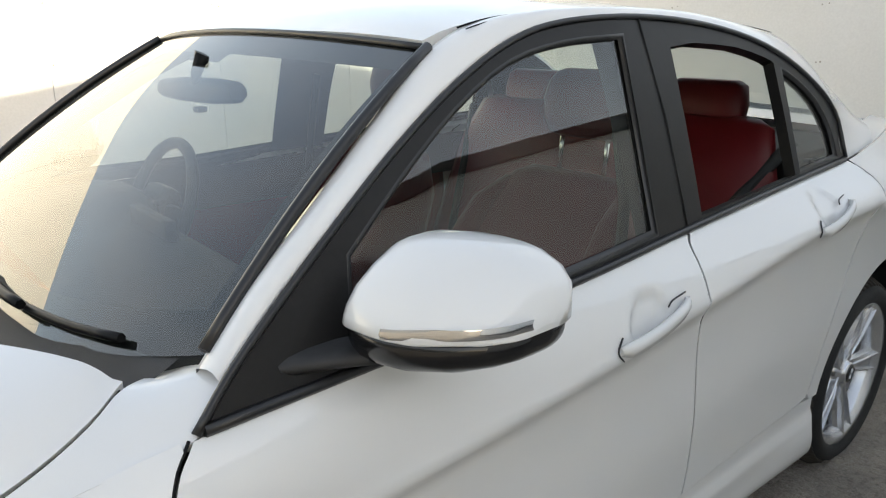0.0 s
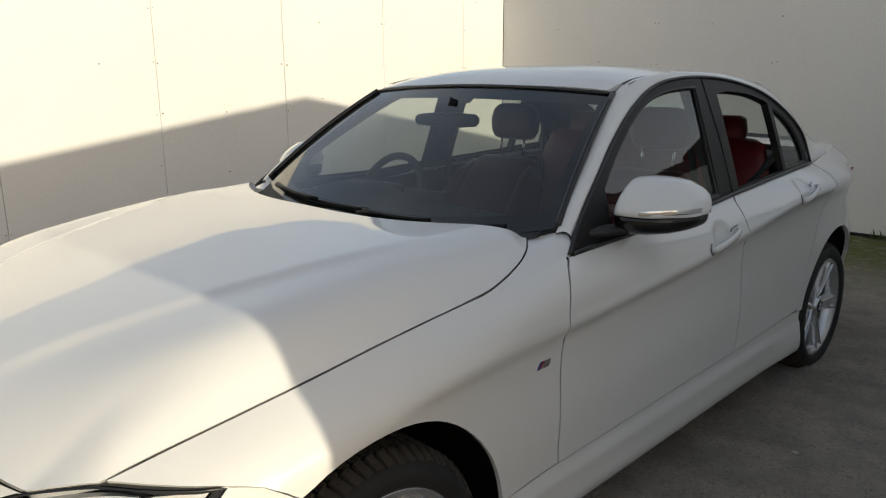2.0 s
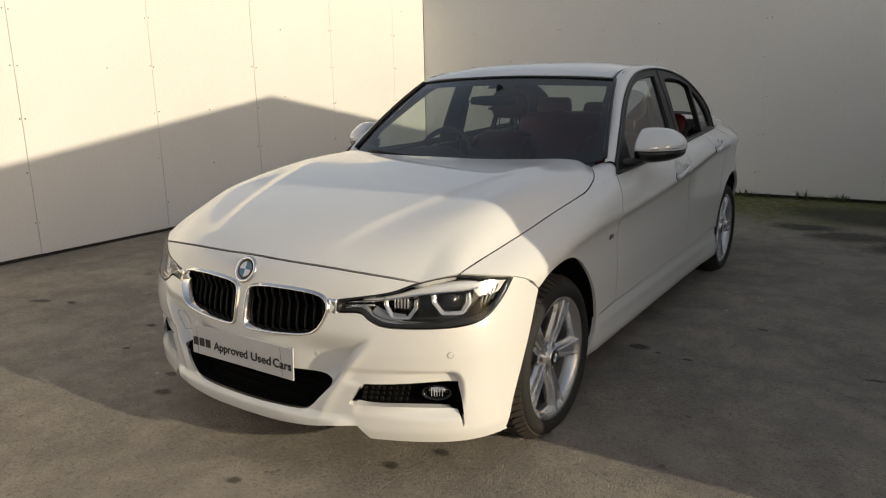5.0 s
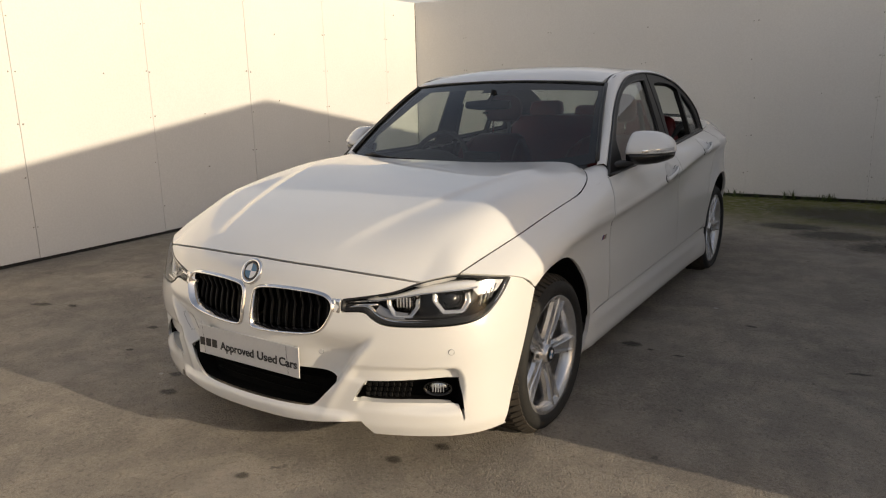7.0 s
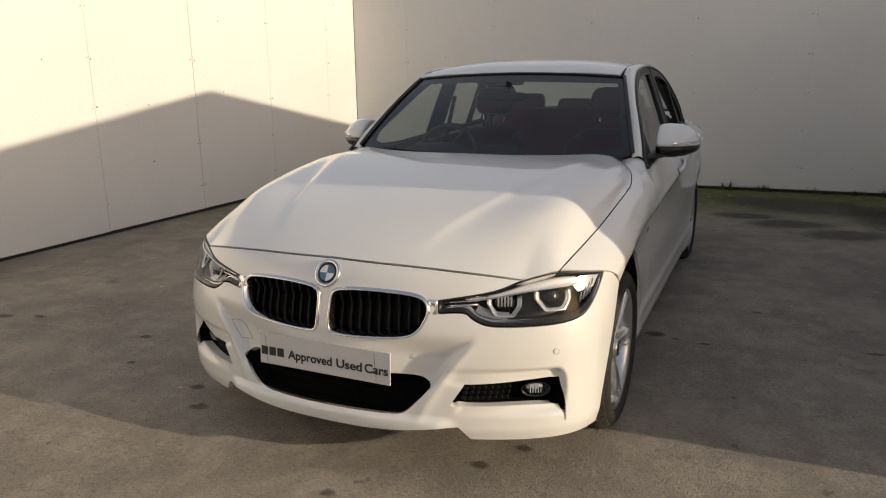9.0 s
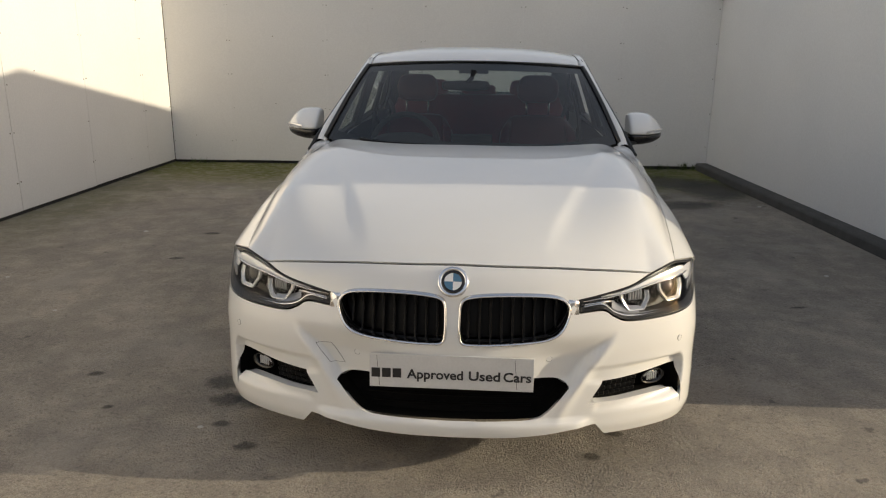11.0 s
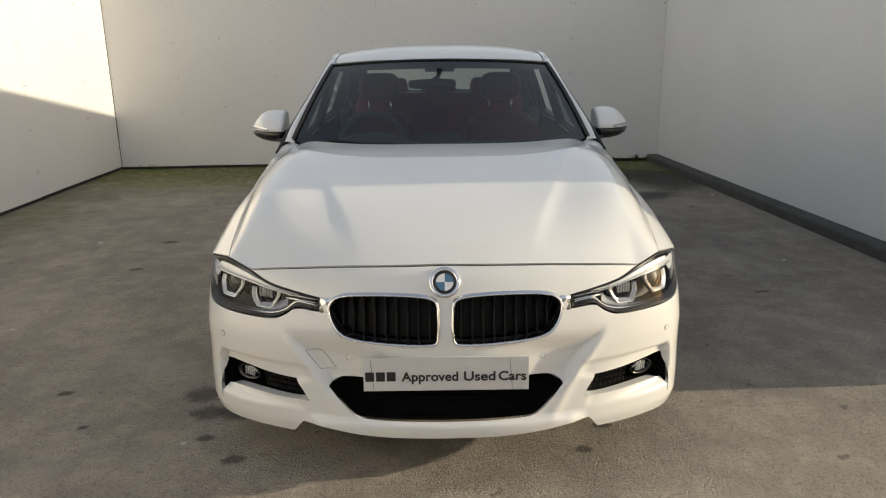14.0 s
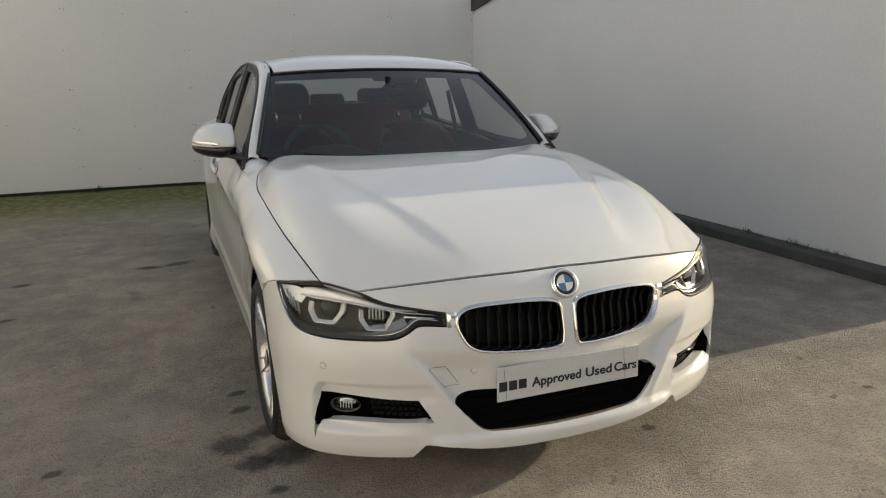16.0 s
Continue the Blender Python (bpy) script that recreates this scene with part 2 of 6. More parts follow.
def block(x0, x1, y0, y1, z0, z1, bevel=0.0, bm=None, seg=2, move=None):
    """A box with rounded edges."""
    own = bmesh.new()
    bmesh.ops.create_cube(own, size=1)
    for v in own.verts:
        v.co = ((x0 + x1) / 2 + v.co.x * (x1 - x0), (y0 + y1) / 2 + v.co.y * (y1 - y0), (z0 + z1) / 2 + v.co.z * (z1 - z0))
    if bevel:
        bmesh.ops.bevel(own, geom=list(own.edges), offset=bevel, segments=seg, affect="EDGES", profile=0.5)
        for f in own.faces:
            f.normal_update()
            f.smooth = max(abs(c) for c in f.normal) < 0.999
    if move is not None:
        own.transform(move)
    if bm is None:
        return own
    me = bpy.data.meshes.new("joined")
    own.to_mesh(me)
    own.free()
    bm.from_mesh(me)
    bpy.data.meshes.remove(me)
    return bm


def lathe(profile, n=48, axis="x", centre=(0, 0, 0), closed=False):
    """A turned body: profile rows (along the axis, radius)."""
    bm = bmesh.new()
    rings = []
    for a, r in profile:
        ring = []
        for k in range(n):
            c, s = r * math.cos(k * math.tau / n), r * math.sin(k * math.tau / n)
            p = (a, c, s) if axis == "x" else (c, a, s) if axis == "y" else (c, s, a)
            ring.append(bm.verts.new(Vector(p) + Vector(centre)))
        rings.append(ring)
    for a, b in zip(rings, rings[1:]):
        for k in range(n):
            bm.faces.new((a[k], a[(k + 1) % n], b[(k + 1) % n], b[k])).smooth = True
    bmesh.ops.recalc_face_normals(bm, faces=bm.faces)
    return bm




def curve(*pts):
    """A smooth curve through (t, value...) rows; a function of t (monotone cubic, straight beyond its ends)."""
    t = np.array([p[0] for p in pts], float)
    v = np.array([p[1:] for p in pts], float)
    h = np.diff(t)[:, None]
    d = np.diff(v, axis=0) / h
    m = np.zeros_like(v)
    m[0], m[-1] = d[0], d[-1]
    for i in range(1, len(t) - 1):
        same = d[i - 1] * d[i] > 0
        w = (h[i - 1] + 2 * h[i], 2 * h[i - 1] + h[i])
        safe0, safe1 = np.where(same, d[i - 1], 1), np.where(same, d[i], 1)
        m[i] = np.where(same, (w[0] + w[1]) / (w[1] / safe0 + w[0] / safe1), 0)

    def f(s):
        i = int(np.clip(np.searchsorted(t, s) - 1, 0, len(t) - 2))
        g = t[i + 1] - t[i]
        a = (s - t[i]) / g
        if a < 0:
            r = v[0] + m[0] * (s - t[0])
        elif a > 1:
            r = v[-1] + m[-1] * (s - t[-1])
        else:
            r = (v[i] * (1 + 2 * a) * (1 - a) ** 2 + v[i + 1] * a * a * (3 - 2 * a)
                 + g * (m[i] * a * (1 - a) ** 2 - m[i + 1] * a * a * (1 - a)))
        return float(r[0]) if len(r) == 1 else tuple(float(q) for q in r)
    return f


def chain(*pts, n=8):
    """Catmull-Rom points through an open row of points of any dimension."""
    p = [np.array(q, float) for q in pts]
    p = [2 * p[0] - p[1]] + p + [2 * p[-1] - p[-2]]
    out = []
    for i in range(1, len(p) - 2):
        for k in range(n):
            a = k / n
            out.append(0.5 * (2 * p[i] + (p[i + 1] - p[i - 1]) * a + (2 * p[i - 1] - 5 * p[i] + 4 * p[i + 1] - p[i + 2]) * a * a
                              + (3 * p[i] - p[i - 1] - 3 * p[i + 1] + p[i + 2]) * a ** 3))
    out.append(p[-2])
    return [tuple(float(c) for c in q) for q in out]


# the car's main curves: metres, x from its middle, y back from its nose
NOSE = [(0, 0.012), (0.15, 0.016), (0.307, 0.034), (0.45, 0.067), (0.55, 0.10), (0.66, 0.15), (0.757, 0.213),
        (0.82, 0.285), (0.855, 0.37), (0.872, 0.48), (0.880, 0.60), (0.884, 0.72)]
_row, _length = chain(*NOSE, n=6), [0.0]
for _a, _b in zip(_row, _row[1:]):
    _length.append(_length[-1] + math.dist(_a, _b))
nose_plan = curve(*[(l, *p) for l, p in zip(_length, _row)])
nose_set = curve((0.14, 0.05), (0.165, 0.022), (0.19, 0.010), (0.23, 0.0), (0.30, 0.0), (0.40, 0.003), (0.48, 0.002), (0.56, 0.012), (0.62, 0.028),
                 (0.68, 0.045), (0.72, 0.062), (0.76, 0.098), (0.80, 0.16))


def ease(a):
    a = min(1.0, max(0.0, a))
    return a * a * (3 - 2 * a)


fold = curve((0.20, 0.305), (0.25, 0.332), (0.35, 0.387), (0.42, 0.437), (0.47, 0.474), (0.50, 0.503), (0.54, 0.545), (0.60, 0.61))


def nose(u, z, inward=0.0):
    """The skin of the nose: u along its plan from the middle, z up."""
    s, a = (1 if u >= 0 else -1), abs(u)
    x, y = nose_plan(a)
    x2, y2 = nose_plan(a + 0.004)
    l = math.hypot(x2 - x, y2 - y)
    d = nose_set(z) * (1 - 0.97 * ease((a - 0.85) / 0.42)) + inward
    # recess under the brow, round its outer corner, over the lower wing's lip and the shelf
    edge = 0.045 - math.hypot(a - 0.793, z - 0.387) if a > 0.793 and z > 0.387 else min(0.432 - z, 0.838 - a)
    deep = 0.007 * ease((a - 0.41) / 0.07) + 0.021 * ease((a - 0.52) / 0.26)
    lip = 0.393 - 0.19 * (a - 0.43)
    wing = ease((lip - z) / 0.010) * (1 - ease((a - 0.488 - (z - 0.34) * 0.5) / 0.03))
    d += deep * ease((edge + 0.002) / 0.009) * ease((z - 0.266) / 0.030) * (1 - wing)
    # hollow between the mouth and the fold of the wing
    rim = fold(z)
    d += 0.038 * (1 - ease((a - rim + 0.026) / 0.032)) * ease((z - 0.31) / 0.09) * (1 - ease((z - 0.455) / 0.10)) * ease((a - 0.10) / 0.28)
    d -= 0.005 * math.exp(-((a - rim - 0.012) / 0.022) ** 2) * ease((z - 0.22) / 0.05) * ease((0.53 - z) / 0.08)
    d -= 0.018 * ease((0.262 - z) / 0.014) * (1 - ease((a - 0.40) / 0.08))
    return (s * (x - (y2 - y) / l * d), y + (x2 - x) / l * d, z)


side_max = curve((0.2, 0.84), (0.4, 0.870), (0.66, 0.886), (0.8, 0.892), (1.0, 0.889), (1.34, 0.881), (2.0, 0.882), (2.5, 0.884), (3.0, 0.889),
                 (3.45, 0.899), (3.62, 0.897), (3.75, 0.872), (3.9, 0.825), (4.1, 0.765), (4.3, 0.70), (4.5, 0.61))
crease = curve((0.38, 0.62), (0.5, 0.66), (0.66, 0.695), (1.0, 0.745), (1.43, 0.759), (1.77, 0.777), (2.22, 0.806), (2.6, 0.848), (3.05, 0.90), (3.6, 0.925), (4.5, 0.94))
belt = curve((0.30, 0.741, 0.7355), (0.40, 0.754, 0.757), (0.55, 0.771, 0.785), (0.70, 0.785, 0.812), (0.87, 0.795, 0.842), (1.10, 0.800, 0.872), (1.19, 0.801, 0.882), (1.35, 0.808, 0.902),
             (1.50, 0.817, 0.925), (2.17, 0.803, 0.940), (2.57, 0.789, 0.962), (3.14, 0.771, 0.991), (3.45, 0.760, 1.005),
             (3.8, 0.715, 1.022), (4.2, 0.62, 1.030), (4.55, 0.50, 1.02))


tail_wide = curve((3.62, 0), (3.75, 0.018), (3.9, 0.036), (4.0, 0.018), (4.2, 0.0), (4.6, 0.0))


def side(y, z):
    """Half width of the flank at y and height z."""
    w, c, (bx, bz) = side_max(y), crease(y), belt(y)
    if z > c:
        a = max(0.0, (z - c) / max(0.03, bz - c))
        return w - 0.006 * min(1, a * 6) - (w - 0.006 - bx) * a ** (1.7 + 0.6 * ease((0.75 - y) / 0.4) + 1.4 * ease((y - 1.05) / 0.25) * ease((1.8 - y) / 0.3))
    k = (z - 0.19) / (c - 0.19)
    if y > 3.62:
        w += tail_wide(y) * (1 - ease((z - 0.60) / 0.28))
    low = curve_low(k)
    return w + low * (0.12 + 0.88 * ease((y - 0.62) / 0.5))


curve_low = curve((-0.1, -0.06), (0.0, -0.035), (0.05, -0.023), (0.11, -0.020), (0.33, -0.020), (0.55, -0.017), (0.8, -0.023), (0.93, -0.018), (1.0, 0.0))


def house(y, z):
    """Half width of the side windows' surface."""
    bx, bz = belt(max(1.5, y))
    h = z - bz
    lean = 0.43 - 0.105 * min(1.0, max(0.0, (y - 1.87) / 0.63))
    return bx - 0.004 - lean * h - 0.10 * h * h


hood_mid = curve((0.0, 0.68), (0.105, 0.762), (0.2, 0.818), (0.35, 0.868), (0.6, 0.918), (0.8, 0.951), (1.0, 0.978), (1.2, 0.995), (1.4, 1.003), (1.6, 1.003))


hood_rear = curve((1.10, 0.800), (1.22, 0.796), (1.33, 0.777), (1.41, 0.744), (1.466, 0.70), (1.6, 0.70))


def hood_base(x, y):
    bx, bz = belt(max(0.3, y))
    if y > 1.3:
        bx, bz = 0.806, 0.896 + (y - 1.3) * 0.11
    if y < 0.3:
        bx, bz = 0.741 - (0.3 - y) * 0.5, 0.7355 - (0.3 - y) * 0.05
    m, a = hood_mid(y), abs(x) / bx
    crown = 0.32 * ease((y - 0.15) / 0.35)
    z = m - (m - bz) * (crown * a * a + (1 - crown) * a ** (3.0 + 5.5 * ease((y - 0.1) / 0.3)))
    # the shoulders stand high and fall off close to the seam
    out = min(1.0, abs(x) / ((hood_rear(y) if y > 1.1 else bx) - 0.013))
    z += 0.066 * out ** 3 * (1 - out ** 11) * ease((y - 0.22) / 0.42) * (1 - 0.45 * ease((y - 1.05) / 0.3))
    v = abs(x) - 0.228 - 0.325 * min(1.15, max(0.0, y))
    fade = ease((y - 0.10) / 0.30) * (1 - 0.75 * ease((y - 0.85) / 0.45))
    if v > -0.007:
        v = v if v > 0.007 else (v + 0.007) ** 2 / 0.028
        dip = v / 0.055 * (2 - v / 0.055) if v < 0.055 else 0.5 * (1 + math.cos(math.pi * (v - 0.055) / 0.22)) if v < 0.275 else 0.0
        z -= 0.0092 * fade * dip * (1 - a ** 10)
    return z


# the hood's front edge lies on the nose: a seam over the grilles, then the lamps' upper edge
LIGHT_TOP = chain((0.412, 0.655), (0.49, 0.668), (0.60, 0.687), (0.685, 0.714), (0.76, 0.729), (0.85, 0.735), (0.96, 0.724), (1.065, 0.706), n=4)
seam_z = curve((0, 0.758), (0.3, 0.752), (0.5, 0.740), (0.6, 0.731), (0.698, 0.7185))
top_seam = [(u, seam_z(u)) for u in np.linspace(0, 0.698, 16)]
front_edge = [nose(u, z) for u, z in top_seam + [p for p in LIGHT_TOP if 0.705 < p[0] < 0.845] + [(0.85, 0.735)]]
edge_at = curve(*[(p[0], p[1], p[2]) for p in front_edge])


def hood(x, y):
    ey, ez = edge_at(min(abs(x), front_edge[-1][0]))
    k = min(1.0, abs(x) / belt(max(0.3, min(1.3, y)))[0]) ** 14 * ease((y - 0.29) / 0.06)
    return hood_base(x, y) + (ez - hood_base(min(abs(x), front_edge[-1][0]), ey)) * (1 - ease((y - ey) / 0.34)) * (1 - k)


roof_mid = curve((1.9, 1.31), (1.99, 1.362), (2.1, 1.404), (2.25, 1.430), (2.45, 1.443), (2.7, 1.443), (2.95, 1.432), (3.2, 1.406), (3.45, 1.366), (3.6, 1.33))


def roof(x, y):
    return roof_mid(y) - (0.050 + 0.010 * ease((y - 2.0) / 0.5) * ease((3.5 - y) / 0.4)) * (abs(x) / 0.65) ** 2.8


def glass_front(s, t):
    """The windscreen: s from -1 to 1 across, t from its foot to its head."""
    a = (0.738 * s, 1.385 + 0.167 * abs(s) ** 2.5, 0.911 + 0.071 * abs(s) ** 2.5)
    b = (0.594 * s, 1.985 + 0.050 * s * s, 1.358 - 0.025 * s * s)
    k = 0.075 * t * (1 - t)
    return (a[0] + (b[0] - a[0]) * t, a[1] + (b[1] - a[1]) * t - 0.6 * k, a[2] + (b[2] - a[2]) * t + 0.75 * k)


def glass_back(s, t):
    a = (0.60 * s, 3.96 - 0.05 * s * s, 1.075 - 0.015 * s * s)
    b = (0.54 * s, 3.44 - 0.04 * s * s, 1.372 - 0.03 * s * s)
    k = 0.08 * t * (1 - t)
    return (a[0] + (b[0] - a[0]) * t, a[1] + (b[1] - a[1]) * t + 0.6 * k, a[2] + (b[2] - a[2]) * t + 0.75 * k)


# ---- the yard ----
def yard_material():
    """Old asphalt: grit, patches, dark stains, and moss where the yard meets its walls."""
    m = bpy.data.materials.new("old asphalt")
    m.use_nodes = True
    t = m.node_tree
    b = t.nodes["Principled BSDF"]
    b.inputs["Roughness"].default_value = 0.88
    link = t.links.new
    co = t.nodes.new("ShaderNodeTexCoord")

    def noise_node(scale, detail=4.0, rough=0.55):
        n = t.nodes.new("ShaderNodeTexNoise")
        n.inputs["Scale"].default_value, n.inputs["Detail"].default_value, n.inputs["Roughness"].default_value = scale, detail, rough
        link(co.outputs["Object"], n.inputs["Vector"])
        return n.outputs["Fac"]

    def span(x, a0, a1, b0, b1):
        n = t.nodes.new("ShaderNodeMapRange")
        n.interpolation_type = "SMOOTHSTEP"
        for k, v in zip(("From Min", "From Max", "To Min", "To Max"), (a0, a1, b0, b1)):
            n.inputs[k].default_value = v
        link(x, n.inputs["Value"])
        return n.outputs[0]

    def calc(op, x, y):
        n = t.nodes.new("ShaderNodeMath")
        n.operation = op
        for i, v in enumerate((x, y)):
            if isinstance(v, (int, float)):
                n.inputs[i].default_value = v
            else:
                link(v, n.inputs[i])
        return n.outputs[0]

    def blend(fac, c0, c1):
        n = t.nodes.new("ShaderNodeMix")
        n.data_type = "RGBA"
        for key, v in (("Factor", fac), ("A", c0), ("B", c1)):
            if isinstance(v, tuple):
                n.inputs[key].default_value = (*v, 1)
            else:
                link(v, n.inputs[key])
        return n.outputs["Result"]

    stone = t.nodes.new("ShaderNodeTexVoronoi")
    stone.inputs["Scale"].default_value = 135
    link(co.outputs["Object"], stone.inputs["Vector"])
    chip = t.nodes.new("ShaderNodeSeparateColor")
    link(stone.outputs["Color"], chip.inputs[0])
    colour = blend(span(noise_node(1.1, 8, 0.64), 0.37, 0.63, 0, 1), (0.37, 0.323, 0.273), (0.575, 0.502, 0.408))
    colour = blend(span(chip.outputs[0], 0.0, 1.0, 0.0, 0.55), colour, (0.58, 0.53, 0.46))
    colour = blend(span(noise_node(260, 3), 0.42, 0.60, 0.34, 0.0), colour, (0.12, 0.112, 0.104))
    colour = blend(span(noise_node(62, 4, 0.6), 0.34, 0.47, 0.42, 0.0), colour, (0.12, 0.105, 0.092))
    colour = blend(span(noise_node(24, 5, 0.65), 0.56, 0.70, 0.0, 0.40), colour, (0.58, 0.50, 0.40))
    colour = blend(span(noise_node(3.1, 5, 0.6), 0.63, 0.74, 0.0, 0.5), colour, (0.12, 0.114, 0.11))
    colour = blend(span(noise_node(9.0, 3, 0.5), 0.70, 0.76, 0.0, 0.65), colour, (0.08, 0.076, 0.073))
    colour = blend(span(noise_node(5.0, 6, 0.65), 0.40, 0.64, 0.34, 0.0), colour, (0.165, 0.15, 0.138))
    colour = blend(span(noise_node(1.7, 5, 0.6), 0.52, 0.68, 0.0, 0.35), colour, (0.52, 0.475, 0.42))
    place = t.nodes.new("ShaderNodeSeparateXYZ")
    link(co.outputs["Object"], place.inputs[0])
    ragged = calc("MULTIPLY", calc("SUBTRACT", noise_node(2.2, 6, 0.65), 0.5), 1.6)
    back = span(calc("ADD", place.outputs["Y"], ragged), 4.7, 6.4, 0.0, 1.0)
    left = span(calc("ADD", place.outputs["X"], ragged), -2.9, -3.8, 0.0, 0.5)
    moss = calc("MULTIPLY", calc("MAXIMUM", back, calc("MULTIPLY", left, span(place.outputs["Y"], 1.5, 4.5, 0.1, 1.0))), span(noise_node(14, 5, 0.6), 0.3, 0.6, 0.5, 1.0))
    colour = blend(moss, colour, (0.145, 0.155, 0.028))
    link(colour, b.inputs["Base Color"])
    rise = calc("SUBTRACT", calc("ADD", calc("MULTIPLY", noise_node(420, 4), 0.8), calc("MULTIPLY", noise_node(62, 4, 0.6), 2.2)), stone.outputs["Distance"])
    bp = t.nodes.new("ShaderNodeBump")
    bp.inputs["Strength"].default_value, bp.inputs["Distance"].default_value = 1.0, 0.0095
    link(rise, bp.inputs["Height"])
    link(bp.outputs[0], b.inputs["Normal"])
    return m


def stain_material():
    """A dark damp patch with a ragged, fading edge."""
    m = bpy.data.materials.new("oil stain")
    m.use_nodes = True
    t = m.node_tree
    b = t.nodes["Principled BSDF"]
    b.inputs["Base Color"].default_value, b.inputs["Roughness"].default_value = (0.045, 0.042, 0.040, 1), 0.6
    co = t.nodes.new("ShaderNodeTexCoord")
    far = t.nodes.new("ShaderNodeVectorMath")
    far.operation = "LENGTH"
    t.links.new(co.outputs["Generated"], far.inputs[0])
    shift = t.nodes.new("ShaderNodeVectorMath")
    shift.operation = "SUBTRACT"
    shift.inputs[1].default_value = (0.5, 0.5, 0.5)
    t.links.new(co.outputs["Generated"], shift.inputs[0])
    t.links.new(shift.outputs[0], far.inputs[0])
    n = t.nodes.new("ShaderNodeTexNoise")
    n.inputs["Scale"].default_value, n.inputs["Detail"].default_value = 22, 7
    t.links.new(co.outputs["Object"], n.inputs["Vector"])
    add = t.nodes.new("ShaderNodeMath")
    add.operation = "MULTIPLY_ADD"
    add.inputs[1].default_value = 0.42
    t.links.new(n.outputs["Fac"], add.inputs[0])
    t.links.new(far.outputs["Value"], add.inputs[2])
    fade = t.nodes.new("ShaderNodeMapRange")
    fade.interpolation_type = "SMOOTHSTEP"
    fade.inputs["From Min"].default_value, fade.inputs["From Max"].default_value = 0.40, 0.66
    fade.inputs["To Min"].default_value, fade.inputs["To Max"].default_value = 0.56, 0.0
    t.links.new(add.outputs[0], fade.inputs["Value"])
    t.links.new(fade.outputs[0], b.inputs["Alpha"])
    return m


STAIN = stain_material()
ASPHALT = yard_material()
WALL_PAINT = material("white wall sheet", (0.74, 0.73, 0.715), 0.6, 0, 0, 0.05, 0.9, 0.05, 60)
KERB = material("dark concrete kerb", (0.075, 0.072, 0.067), 0.9, 0, 0, 0.3, 7, 0.4, 150)

# corners of the bay
LEFT0, LEFT1 = Vector((-3.84, -9.0, 0)), Vector((-3.93, 6.80, 0))
BACK1 = Vector((2.79, 7.05, 0))
RIGHT_END = 0.74


def ground_sheet():
    bm = bmesh.new()
    ring = []
    for r in (0, 6, 14, 40, 200, 1500):
        ring.append([bm.verts.new((r * math.cos(k * math.tau / 24), 1 + r * math.sin(k * math.tau / 24), GZ)) for k in range(24)] if r else [bm.verts.new((0, 1, GZ))])
    for k in range(24):
        bm.faces.new((ring[0][0], ring[1][k], ring[1][(k + 1) % 24]))
    for a, b in zip(ring[1:], ring[2:]):
        for k in range(24):
            bm.faces.new((a[k], b[k], b[(k + 1) % 24], a[(k + 1) % 24]))
    return bm


ground = part("ground", ground_sheet(), ASPHALT, None)
tagged(ground, "worn grey-brown asphalt yard with stains", "ground", kind="structure")


def wall_strip(a, b, z0, tops, thick, name, label, out):
    """A wall from a to b; tops: heights along it as (share of its length, height); thick: to the side out."""
    bm = bmesh.new()
    d = (b - a)
    n = Vector((d.y, -d.x, 0)).normalized() * thick * out
    rows = []
    for s, h in tops:
        p = a + d * s
        rows.append([(p.x, p.y, z0), (p.x, p.y, h), (p.x + n.x, p.y + n.y, h), (p.x + n.x, p.y + n.y, z0)])
    loft(rows, bm, smooth=False, closed=True, caps=True)
    ob = part(name, bm, WALL_PAINT, None)
    return tagged(ob, label, "wall", kind="structure")


GAP_BLACK = material("dark gap behind sheets", (0.03, 0.03, 0.028), 0.9)
SCREW = material("dull screw head", (0.35, 0.33, 0.30), 0.5, 0.6)


